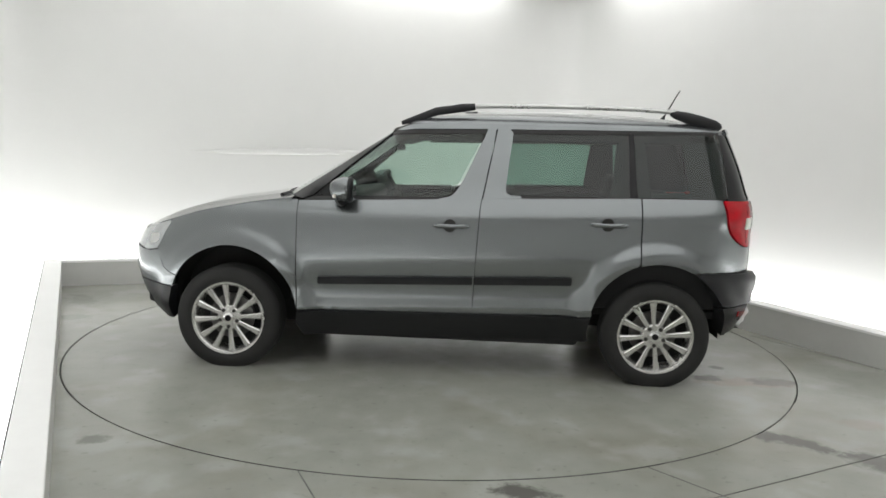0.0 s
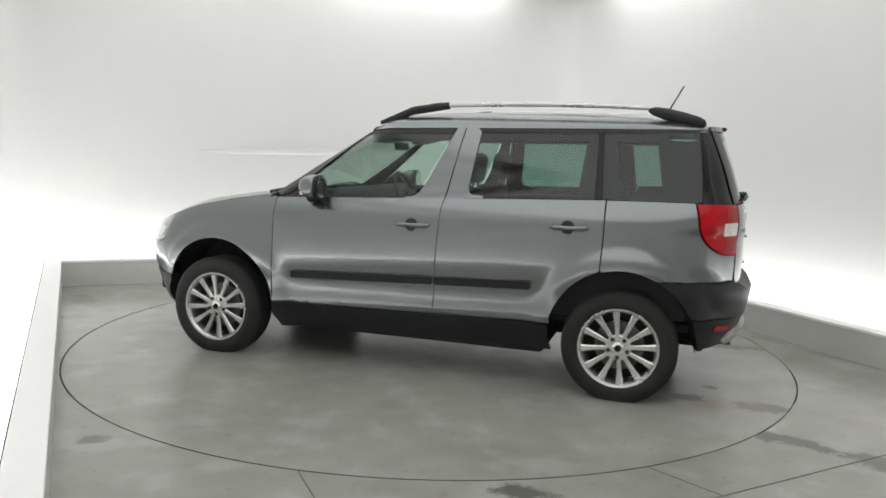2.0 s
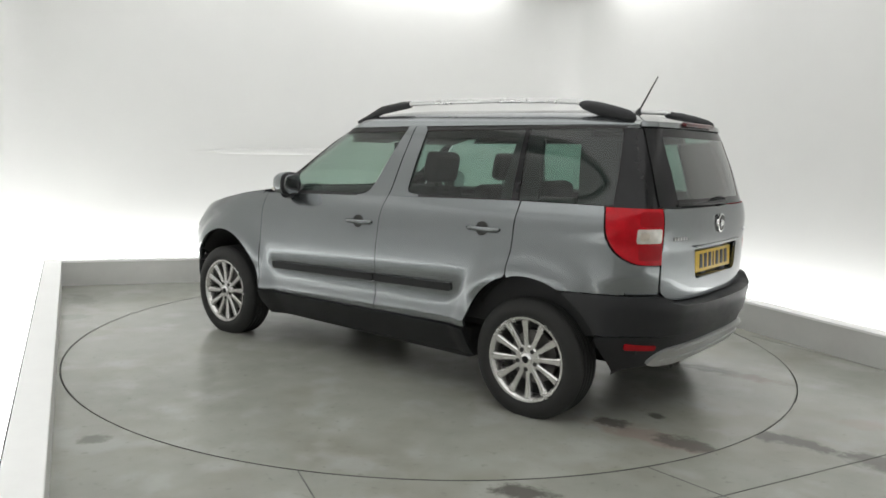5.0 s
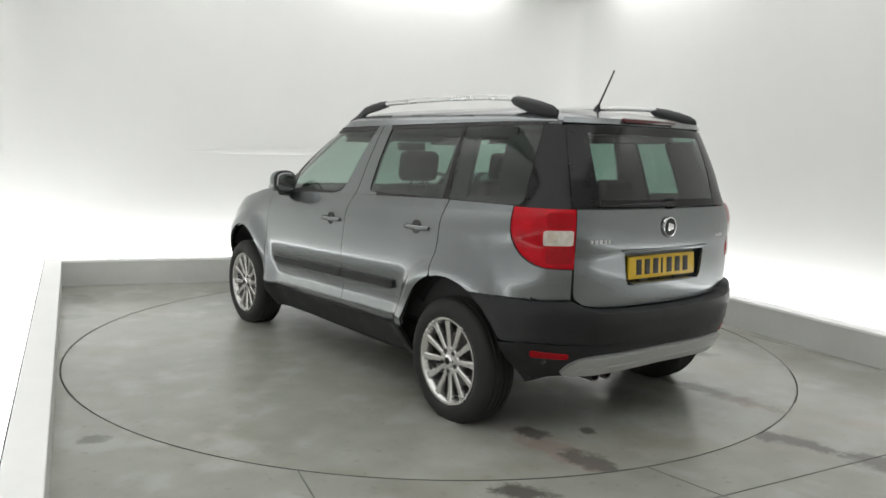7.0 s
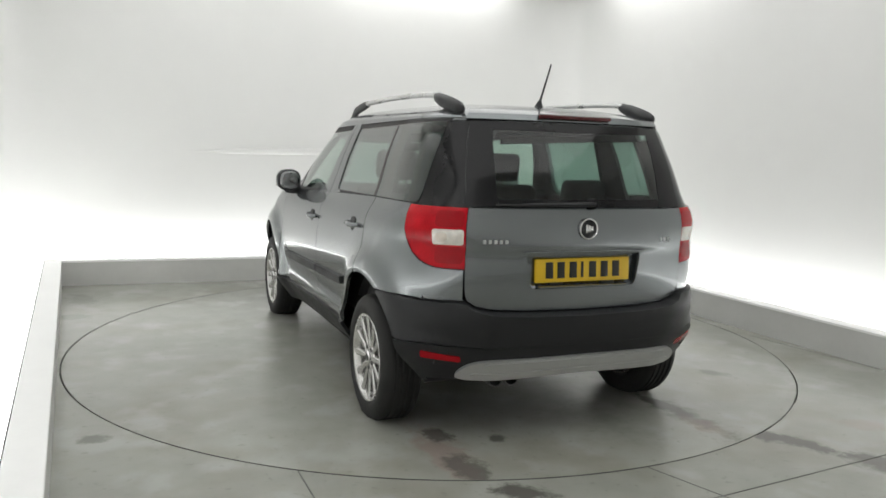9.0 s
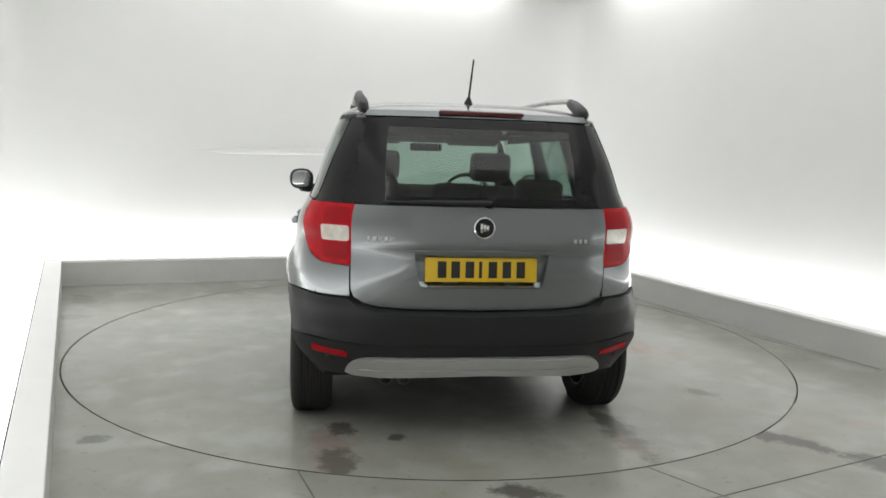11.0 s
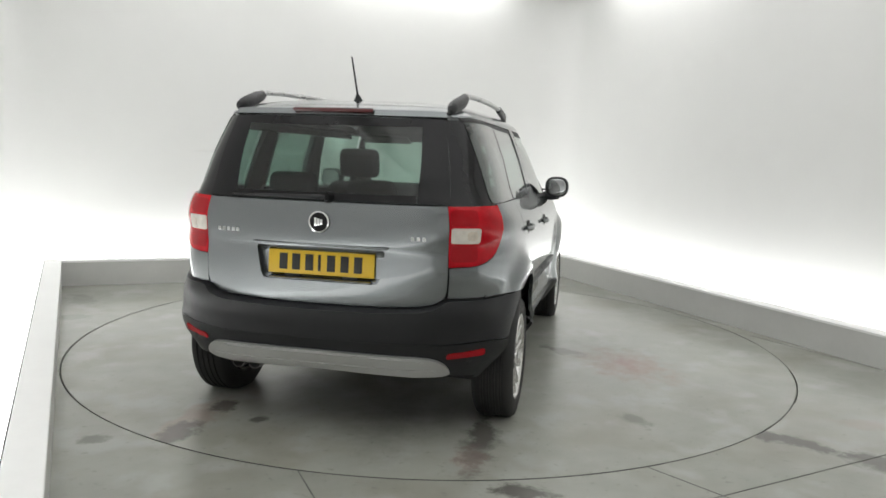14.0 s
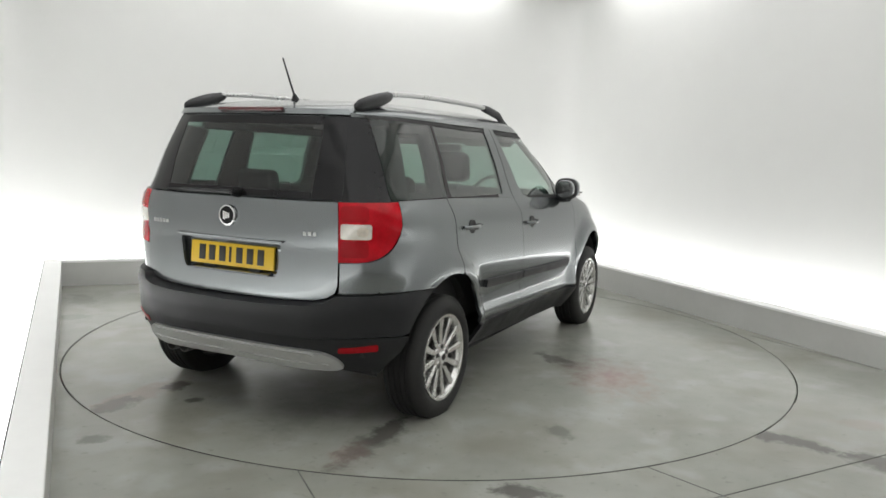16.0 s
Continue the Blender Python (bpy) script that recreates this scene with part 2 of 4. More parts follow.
# ---- booth: floor, turntable, plinths, lining, ceiling ----
def ring_floor():
    bm = bmesh.new()
    n = 144
    r0 = TABLE_R + 0.007
    radii = [r0, 2.7, 3.2, 4.2, 6.0, 9.6]
    rings = [[bm.verts.new((r * math.cos(2 * math.pi * k / n), r * math.sin(2 * math.pi * k / n), 0)) for k in range(n)] for r in radii]
    low = [bm.verts.new((v.co.x, v.co.y, -0.06)) for v in rings[0]]
    for a, b in zip([low] + rings, rings):
        for k in range(n):
            bm.faces.new((a[k], b[k], b[(k + 1) % n], a[(k + 1) % n]))
    return bm


tagged(finish("floor", ring_floor(), M_FLOOR, sharp=30), "worn grey painted floor with dark tyre stains", "floor", kind="structure")
tagged(finish("pit_floor", revolve([(2.6, -0.062), (2.6, -0.055)], Matrix.Identity(4), 96), M_GAP_SHADE), "floor under the turntable rim, blackened as the gap's shade", "floor", kind="structure")

turntable = thing("turntable", "round grey painted turntable flush with the floor", "turntable")
part("deck", revolve([(0.0001, 0.0), (1.2, 0.0), (TABLE_R - 0.004, 0.0), (TABLE_R, -0.003), (TABLE_R, -0.05), (0.0001, -0.05)], Matrix.Identity(4), 160), M_TABLE, turntable)

part("edge_ring", revolve([(TABLE_R - 0.0005, 0.0015), (TABLE_R + 0.0008, 0.0015), (TABLE_R + 0.0008, -0.05), (TABLE_R - 0.0005, -0.05)], Matrix.Identity(4), 160, closed=True), M_EDGE, turntable, "worn steel edge of the turntable")


def joint(a, b, w=0.006):
    a, b = Vector((*a, 0)), Vector((*b, 0))
    d = b - a
    bm = box(d.length, w, 0.003, ((a.x + b.x) / 2, (a.y + b.y) / 2, 0.0), (0, 0, math.degrees(math.atan2(d.y, d.x))))
    tagged(finish("floor_joint", bm, M_JOINT), "thin dark sealed joint in the floor", "floor joint", "floor joints", "structure")


def gap_fill(a0, a1):
    """Packed dirt that levels the gap round the turntable from one bearing to the other."""
    n = max(6, int((a1 - a0) / 2))
    bm = bmesh.new()
    rows = []
    for k in range(n + 1):
        a = radians(a0 + (a1 - a0) * k / n)
        rows.append([bm.verts.new((r * math.cos(a), r * math.sin(a), z)) for r, z in ((TABLE_R + 0.0012, -0.02), (TABLE_R + 0.0012, -0.002), (TABLE_R + 0.0068, -0.001), (TABLE_R + 0.0068, -0.02))])
    for p, q in zip(rows, rows[1:]):
        for j in range(3):
            bm.faces.new((p[j], p[j + 1], q[j + 1], q[j]))
    bm.faces.new(rows[0])
    bm.faces.new(rows[-1])
    bmesh.ops.recalc_face_normals(bm, faces=bm.faces)
    tagged(finish("gap_fill", bm, M_FILL), "packed grey dirt in the gap round the turntable", "floor joint", "dirt in the gap", "structure")


for a0, a1 in ((-64, -47), (-43, -31), (-13, 17), (55, 147)):
    gap_fill(a0, a1)
joint((2.50, 0.395), (2.70, 0.05), 0.008)
joint((2.70, 0.05), (3.04, -0.50), 0.006)
joint((-0.553, -2.385), (-0.09, -3.45))
joint((0.985, -2.243), (1.26, -2.56), 0.004)
joint((1.02, -2.62), (2.85, -1.667))
joint((-0.09, -3.45), (1.02, -2.62), 0.004)


M_DIFF = mat("luminous_trough_diffuser", (0.99, 1.0, 0.99), rough=0.5, vary=0.0, emit=3.4)


def slab(prof, length, a0, a1):
    """A bar of that section along a plinth, mitred at its ends."""
    bm = bmesh.new()
    ends = [[bm.verts.new((x0 + k * y, y, z)) for y, z in prof] for x0, k in ((0, -a0), (length, a1))]
    n = len(prof)
    for k in range(n):
        bm.faces.new((ends[0][k], ends[0][(k + 1) % n], ends[1][(k + 1) % n], ends[1][k]))
    bm.faces.new(ends[0])
    bm.faces.new(ends[1])
    bmesh.ops.recalc_face_normals(bm, faces=bm.faces)
    return bm


def plinth(name, fr, length, a0, a1):
    """Low upstand with a white board on top, and a lit trough between the board and the wall."""
    ob = thing(name, "low grey-white plinth with a lit trough behind its lip", "plinth", None, "", "structure")
    ob.matrix_world = fr
    h = PLINTH_H
    part("upstand", slab([(0, -0.02), (0, h - 0.018), (0.12, h - 0.018), (0.12, -0.02)], length, a0, a1), M_PLINTH, ob, smooth=False)
    part("top_board", slab([(-0.004, h - 0.0175), (-0.004, h - 0.003), (-0.001, h), (0.137, h), (0.14, h - 0.003), (0.14, h - 0.0175)], length, a0, a1), M_LEDGE, ob, "white board on the plinth", smooth=False)
    # a black strip laid in the gap to draw its shade
    part("gap_shade_strip", slab([(0.1405, h - 0.012), (0.1405, h - 0.004), (0.1465, h - 0.004), (0.1465, h - 0.012)], length, a0, a1), M_GAP_SHADE, ob, "black strip painted as the shade in the gap beside the board", smooth=False)
    part("diffuser", slab([(0.147, h - 0.03), (0.147, h - 0.012), (TROUGH + 0.03, h - 0.012), (TROUGH + 0.03, h - 0.03)], length, a0, a1), M_DIFF, ob, "glowing white diffuser over the lamp trough", smooth=False)
    return ob


plinth("plinth_back", FRAME_BACK, BACK_LEN, 1.0, 1.0)
plinth("plinth_left", FRAME_LEFT, SIDE_LEN, 0.0, 1.0)
plinth("plinth_right", FRAME_RIGHT, SIDE_LEN, 1.0, 0.0)


def offset_corner(f1, l1, f2):
    """Where the wall lines behind two plinths meet."""
    p1, d1 = f1 @ Vector((0, TROUGH, 0)), f1.to_3x3() @ Vector((1, 0, 0))
    p2, d2 = f2 @ Vector((0, TROUGH, 0)), f2.to_3x3() @ Vector((1, 0, 0))
    den = d1.x * d2.y - d1.y * d2.x
    s = ((p2.x - p1.x) * d2.y - (p2.y - p1.y) * d2.x) / den
    return p1 + d1 * s


def lining():
    """One continuous white lining with rounded corners and a coved top edge."""
    c = [offset_corner(FRAME_FRONT, 0, FRAME_LEFT), offset_corner(FRAME_LEFT, 0, FRAME_BACK), offset_corner(FRAME_BACK, 0, FRAME_RIGHT), offset_corner(FRAME_RIGHT, 0, FRAME_FRONT)]
    r = 0.35
    plan = []
    for i in range(4):
        p, a, b = c[i], (c[i - 1] - c[i]).normalized(), (c[(i + 1) % 4] - c[i]).normalized()
        for k in range(9):
            t = k / 8
            plan.append((p + a * r) * (1 - t) ** 2 + p * 2 * t * (1 - t) + (p + b * r) * t ** 2)
    dense = []
    for i, p in enumerate(plan):
        q = plan[(i + 1) % len(plan)]
        k = max(1, int((q - p).length / 0.4))
        dense += [p.lerp(q, j / k) for j in range(k)]
    zs = [0.0, 0.3, 0.7, 1.1, 1.5, 1.9, 2.3, 2.6, 3.0, CEIL_Z]
    bm = bmesh.new()
    rows = []
    for z in zs:
        rows.append([bm.verts.new((p.x, p.y, z)) for p in dense])
    n = len(dense)
    for a, b in zip(rows, rows[1:]):
        for k in range(n):
            bm.faces.new((a[k], b[k], b[(k + 1) % n], a[(k + 1) % n]))
    ob = finish("wall_lining", bm, M_WALL, sharp=60)
    so = ob.modifiers.new("thickness", "SOLIDIFY")
    so.thickness, so.offset = 0.06, 1.0
    tagged(ob, "white curved booth lining lit from below", "wall", kind="structure")
    bm = bmesh.new()
    lo = [bm.verts.new((p.x, p.y, CEIL_Z)) for p in dense]
    hi = [bm.verts.new((p.x, p.y, CEIL_Z + 0.08)) for p in dense]
    bm.faces.new(lo[::-1])
    bm.faces.new(hi)
    for k in range(n):
        bm.faces.new((lo[k], lo[(k + 1) % n], hi[(k + 1) % n], hi[k]))
    bmesh.ops.recalc_face_normals(bm, faces=bm.faces)
    tagged(finish("ceiling", bm, M_CEIL, smooth=False), "flat white booth ceiling", "ceiling", kind="structure")


lining()
seam = finish("wall_seam", sweep([(x, TROUGH - 0.002, z) for x, z in ((1.15, 1.262), (1.6, 1.280), (2.1, 1.292), (2.7, 1.300), (3.3, 1.302))], [0.005, 0.028, 0.038, 0.028, 0.005], 12, squash=0.4), M_WALL)
seam.matrix_world = FRAME_BACK
tagged(seam, "faint horizontal fold in the white lining", "wall seam", kind="structure")

# ---- the car's body surface: half-width by height, length by height ----
def table(pairs, sigma=0.012):
    xs, ys = zip(*pairs)
    g = np.arange(xs[0] - 0.1, xs[-1] + 0.1, 0.002)
    v = np.interp(g, xs, ys)
    lo, hi = (ys[1] - ys[0]) / (xs[1] - xs[0]), (ys[-1] - ys[-2]) / (xs[-1] - xs[-2])
    v = np.where(g < xs[0], ys[0] + (g - xs[0]) * lo, np.where(g > xs[-1], ys[-1] + (g - xs[-1]) * hi, v))
    k = np.exp(-0.5 * (np.arange(-30, 31) * 0.002 / sigma) ** 2)
    pad = np.concatenate([np.full(30, v[0]), v, np.full(30, v[-1])])
    return g, np.convolve(pad, k / k.sum(), "valid")


T_W = table([(0.16, 0.70), (0.30, 0.795), (0.38, 0.852), (0.425, 0.868), (0.47, 0.852), (0.55, 0.851), (0.65, 0.868), (0.72, 0.874), (0.80, 0.870), (0.90, 0.861), (0.97, 0.853), (1.02, 0.833), (1.08, 0.795), (1.13, 0.772), (1.30, 0.722), (1.45, 0.665), (1.53, 0.622), (1.60, 0.56)])
T_XR = table([(0.18, -1.78), (0.30, -1.85), (0.45, -1.90), (0.66, -1.938), (0.80, -1.942), (0.90, -1.941), (1.03, -1.934), (1.12, -1.915), (1.30, -1.865), (1.50, -1.790), (1.60, -1.745)], 0.02)
T_XF = table([(0.18, 1.90), (0.30, 2.0), (0.42, 2.07), (0.55, 2.12), (0.70, 2.115), (0.82, 2.05), (0.92, 1.93), (1.06, 1.72)], 0.02)
T_XW = table([(1.02, 1.145), (1.50, 0.36), (1.60, 0.20)], 0.02)
WHEEL_X, WHEEL_Z, WHEEL_R = 1.289, 0.322, 0.325  # centres of the arches, the tyres' free radius
HUB_Z = 0.304  # the loaded tyres sag a little


def look_up(tab, z):
    return float(np.interp(z, tab[0], tab[1]))


def half_width(x, z, upper):
    w = look_up(T_W, z + 0.03 * x)
    if x < -0.3:
        e = (x + 0.3) / (look_up(T_XR, z) + 0.3)
        n, m = 10 + 4 * min(1.0, max(0.0, (z - 0.95) / 0.15)), 3
    else:
        e = (x + 0.3) / (look_up(T_XW if upper else T_XF, z) + 0.3)
        n, m = (12, 3) if upper else (8, 2.6)
    if e >= 1:
        return 0.0
    y = w * (1 - e ** n) ** (1 / m)
    if z < 1.0:
        for hx in (WHEEL_X, -WHEEL_X):
            r = math.hypot((x - hx) / 0.95, z - WHEEL_Z)
            y += 0.040 / (1 + math.exp((r - (0.528 if hx > 0 else 0.515)) / 0.019))
    return y


@lru_cache(maxsize=200000)
def cast_raw(q, z, upper):
    """The body's surface at girth q and height z. q is x along the side; past the axles it swings round to the middle of the tail or nose."""
    up = upper
    if abs(q) <= 1.2:
        return (q, half_width(q, z, up), z)
    s = 1 if q > 0 else -1
    a = (abs(q) - 1.2) / 0.75
    dx, dy = s * math.sin(a), math.cos(a)
    lo, hi = 0.0, 1.6
    for _ in range(22):
        r = (lo + hi) / 2
        x = s * 1.2 + dx * r
        w = half_width(x, z, up)
        if w > dy * r and w > 0:
            lo = r
        else:
            hi = r
    return (s * 1.2 + dx * lo, max(0.0, dy * lo), z)


def cast(q, z, upper=None):
    return Vector(cast_raw(q, z, (z > 1.065) if upper is None else upper))


MID = 1.2 + 0.75 * math.pi / 2


def girth(x, y):
    """q of a place near the surface."""
    if abs(x) <= 1.2:
        return x
    s = 1 if x > 0 else -1
    return s * (1.2 + 0.75 * math.atan2(abs(x) - 1.2, y))


def side_normal(q, z, upper=None):
    e = 0.004
    z0, z1 = z - e, z + e
    up = (z > 1.065) if upper is None else upper
    du = cast(min(q + e, MID), z, up) - cast(max(q - e, -MID), z, up)
    dv = cast(q, z1, up) - cast(q, z0, up)
    n = dv.cross(du)
    if abs(abs(q) - MID) < 0.006:
        n.y = 0
    if n.length < 1e-9:
        return Vector((0, 1, 0))
    n.normalize()
    c = cast(q, z, up)
    ref = Vector((c.x - max(-1.0, min(1.0, c.x)), c.y, 0))
    return n if n.dot(ref) > 0 else -n


HOOD_E = table([(0.80, 1.062), (0.95, 1.056), (1.2, 1.018), (1.5, 0.955), (1.8, 0.86), (2.0, 0.77), (2.1, 0.72)], 0.03)
HOOD_C = table([(0.80, 1.10), (0.95, 1.082), (1.23, 1.045), (1.56, 0.995), (1.8, 0.92), (1.98, 0.83), (2.1, 0.74)], 0.03)
ROOF_Z = 1.535


def hood_at(x, y):
    ze, zc = look_up(HOOD_E, x), look_up(HOOD_C, x)
    ye = max(0.02, half_width(x, min(ze, 1.0), False))
    v = min(1.0, abs(y) / ye)
    ridge = 0.012 * math.exp(-((abs(y) - 0.50 - 0.06 * (1.6 - x)) / 0.05) ** 2)
    return Vector((x, y, ze + (zc - ze) * (1 - v ** 2.6) + ridge * (1 - v ** 8)))


ROOF_F, ROOF_B = 0.33, -1.775


def roof_at(x, y):
    ye = max(0.02, half_width(x, ROOF_Z, True))
    v = min(1.0, abs(y) / ye)
    u = (x - (ROOF_F + ROOF_B) / 2) / ((ROOF_F - ROOF_B) / 2)
    h = 0.088 * (1 - abs(u) ** 5)
    return Vector((x, y, ROOF_Z + max(0, h) * (1 - 0.35 * v ** 2.6 - 0.65 * v ** 9)))


def fillet(poly, r, k=5):
    """Rounds the corners of a closed outline; r one number, or one for each corner."""
    out = []
    n = len(poly)
    for i, p in enumerate(poly):
        rr = r[i] if isinstance(r, (list, tuple)) else r
        p = Vector(p)
        a, b = Vector(poly[i - 1]) - p, Vector(poly[(i + 1) % n]) - p
        d = min(rr, a.length * 0.48, b.length * 0.48)
        if d < 1e-4:
            out.append(tuple(p))
            continue
        a, b = p + a.normalized() * d, p + b.normalized() * d
        for j in range(k + 1):
            t = j / k
            out.append(tuple(a * (1 - t) ** 2 + p * 2 * t * (1 - t) + b * t * t))
    return out


def inside(poly, pts):
    x, y = pts[:, 0], pts[:, 1]
    c = np.zeros(len(pts), bool)
    n = len(poly)
    for i in range(n):
        (x0, y0), (x1, y1) = poly[i - 1], poly[i]
        if y0 != y1:
            c ^= ((y0 > y) != (y1 > y)) & (x < (x1 - x0) * (y - y0) / (y1 - y0) + x0)
    return c


def skin(poly, at, normal, off=0.0, thick=0.02, grid=0.045, sides=(1,), bm=None):
    """A fitted panel: the outline filled with a mesh that follows the body surface, with turned-in edges."""
    bm = bm or bmesh.new()
    edge = []
    n = len(poly)
    for i, p in enumerate(poly):
        q = poly[(i + 1) % n]
        d = math.dist(p, q)
        if d < 1e-5:
            continue
        k = max(1, int(d / (grid * 0.8)))
        edge += [(p[0] + (q[0] - p[0]) * j / k, p[1] + (q[1] - p[1]) * j / k) for j in range(k)]
    e = np.array(edge)
    lo, hi = e.min(0), e.max(0)
    gx, gy = np.meshgrid(np.arange(lo[0] + grid / 2, hi[0], grid), np.arange(lo[1] + grid / 2, hi[1], grid))
    pts = np.stack([gx.ravel(), gy.ravel()], -1)
    if len(pts):
        pts = pts[inside(edge, pts)]
    if len(pts):
        dist = np.min(np.hypot(pts[:, None, 0] - e[None, :, 0], pts[:, None, 1] - e[None, :, 1]), 1)
        pts = pts[dist > grid * 0.45]
    m = len(edge)
    vs, _, fs, *_ = delaunay_2d_cdt([Vector(p) for p in edge] + [Vector(p) for p in pts], [(i, (i + 1) % m) for i in range(m)], [], 1, 1e-6)
    offset = off if callable(off) else (lambda a, b: off)
    base = []
    for v in vs:
        nn = normal(v.x, v.y)
        base.append((at(v.x, v.y) + nn * offset(v.x, v.y), nn))
    for s in sides:
        flip = Vector((1, s, 1))
        bv = [bm.verts.new(p * flip) for p, _ in base]
        for f in fs:
            try:
                bm.faces.new([bv[i] for i in f])
            except ValueError:
                pass
        if thick:
            fset = {fc for v in bv for fc in v.link_faces}
            cnt = {}
            for fc in fset:
                for ed in fc.edges:
                    cnt[ed] = cnt.get(ed, 0) + 1
            rim = [ed for ed, c in cnt.items() if c == 1 and not (len(sides) > 1 and abs(ed.verts[0].co.y) < 1e-4 and abs(ed.verts[1].co.y) < 1e-4)]
            idx = {v: i for i, v in enumerate(bv)}
            inner = {}
            for ed in rim:
                quad = []
                for v in ed.verts:
                    if v not in inner:
                        inner[v] = bm.verts.new(v.co - base[idx[v]][1] * flip * thick)
                    quad.append(inner[v])
                bm.faces.new((ed.verts[0], ed.verts[1], quad[1], quad[0]))
    if len(sides) > 1:
        bmesh.ops.remove_doubles(bm, verts=bm.verts, dist=0.0004)
    bmesh.ops.recalc_face_normals(bm, faces=bm.faces)
    return bm


def side_skin(poly, **k):
    up = k.pop("upper", None)
    return skin(poly, lambda q, z: cast(q, z, up), lambda q, z: side_normal(q, z, up), **k)


def top_normal(fn):
    def f(x, y):
        e = 0.005
        n = (fn(x + e, y) - fn(x - e, y)).cross(fn(x, y + e) - fn(x, y - e))
        return n.normalized() if n.z > 0 else -n.normalized()
    return f


def sx(x, z):
    """Girth and height of a place on the flank at x."""
    return girth(x, half_width(x, z, False)), z


def arch(hx, a0, a1, grow=0.0, k=22):
    """Points on a wheel arch from angle a0 to a1 (degrees, 0 forward, 90 up)."""
    ra, rb = (0.418, 0.440) if hx > 0 else (0.405, 0.425)
    pts = [(hx + (ra + grow) * math.cos(radians(a0 + (a1 - a0) * i / k)), WHEEL_Z + (rb + grow) * math.sin(radians(a0 + (a1 - a0) * i / k))) for i in range(k + 1)]
    return [sx(x, z) for x, z in pts]


# ---- the car ----
car = thing("car", "grey metallic compact suv with black plastic cladding on the turntable", "car")
G = 0.0022  # half of a shut line


def on_sides(name, poly, material, label="", parent=None, **k):
    """The same panel on both flanks, one object each."""
    return [part(name, side_skin(poly, sides=(s,), **k), material, parent or car, label) for s in (1, -1)]


# flanks
fender = [(0.875 + G, 0.385), (0.885 + G, 0.70), (0.890 + G, 1.045), (0.95, 1.05), (1.2, 1.012), sx(1.40, 0.972), sx(1.56, 0.938), sx(1.70, 0.892), sx(1.745, 0.80), sx(1.79, 0.70), sx(1.745, 0.60)] + arch(WHEEL_X, 32, 172)
on_sides("front_fender", fender, M_PAINT, upper=False, grid=0.024)
f_door = [(0.872 - G, 0.385), (0.885 - G, 0.70), (0.890 - G, 1.042), (0.3, 1.066), (-0.222, 1.088), (-0.214, 1.03), (-0.197, 0.70), (-0.187, 0.40)]
r_door = [(-0.187 - 2 * G, 0.40), (-0.197 - 2 * G, 0.70), (-0.214 - 2 * G, 1.03), (-0.222 - 2 * G, 1.088), (-0.7, 1.106), (-1.168, 1.122), (-1.170, 0.95), (-1.165, 0.745)] + arch(-WHEEL_X, 73, 18, 0.006)[1:] + [(-0.90, 0.415)]
doors_f = on_sides("front_door", f_door, M_PAINT, upper=False, grid=0.026)
doors_r = on_sides("rear_door", r_door, M_PAINT, upper=False, grid=0.026)
TL_OUT = girth(-1.64, 0.752)
TL_IN = girth(-1.862, 0.588)
lamp_edge = [(TL_OUT, 1.122), (TL_OUT + 0.001, 1.075)] + [(TL_OUT - 0.165 + 0.165 * math.cos(radians(a)), 1.035 - 0.186 * math.sin(radians(a))) for a in range(6, 91, 12)] + [(TL_IN, 0.846)]
quarter = ([(-1.176, 1.122), (-1.45, 1.127), (TL_OUT + 0.006, 1.128)] + [(a + 0.006, b - 0.004) for a, b in lamp_edge[1:-1]] + [(TL_IN + 0.002, 0.840), (TL_IN + 0.002, 0.70), sx(-1.53, 0.705)]
           + arch(-WHEEL_X, 117, 74, 0.0) + [(-1.172, 0.745), (-1.177, 0.95)])
on_sides("quarter_panel", quarter, M_PAINT, grid=0.026)
sill = [(0.87, 0.375), (0.3, 0.388), (-0.3, 0.400), (-0.89, 0.405), (-0.885, 0.30), (-0.90, 0.245), (0.3, 0.225), (0.85, 0.215), (0.885, 0.30)]
on_sides("sill", sill, M_BLACK, "black textured plastic sill", off=0.012, upper=False)
for lo, hi in ((0.752, -0.184), (-0.197, -0.776)):
    strip = fillet([(lo, 0.545 + 0.035 * (0.75 - lo) / 1.53 * 1.5), (lo, 0.590 + 0.035 * (0.75 - lo) / 1.53 * 1.5), (hi, 0.590 + 0.035 * (0.75 - hi) / 1.53 * 1.5), (hi, 0.545 + 0.035 * (0.75 - hi) / 1.53 * 1.5)], 0.008)
    for door, s in zip(doors_f if lo > 0 else doors_r, (1, -1)):
        part("side_moulding", side_skin(strip, sides=(s,), off=0.016, thick=0.017, upper=False), M_BLACK, door, "black rubbing strip along the door")

# glass house
f_win = fillet([(0.80, 1.072), (0.345, 1.462), (-0.225, 1.478), (-0.040, 1.096)], [0.01, 0.03, 0.015, 0.07])
r_win = fillet([(-0.352, 1.116), (-0.392, 1.484), (-1.10, 1.500), (-1.115, 1.127)], [0.05, 0.02, 0.01, 0.01])
Q_IN_T, Q_IN_B = girth(-1.745, 0.575), girth(-1.846, 0.600)
q_win = fillet([(-1.150, 1.128), (-1.125, 1.500), (-1.45, 1.508), (girth(-1.64, 0.60), 1.512), (girth(-1.66, 0.72), 1.133)], [0.01, 0.01, 0, 0.02, 0.02])
for door, s in zip(doors_f, (1, -1)):
    part("door_window", side_skin(f_win, sides=(s,), off=-0.006, thick=0.004, upper=True), G_FRONT, door, "pale green tinted door glass")
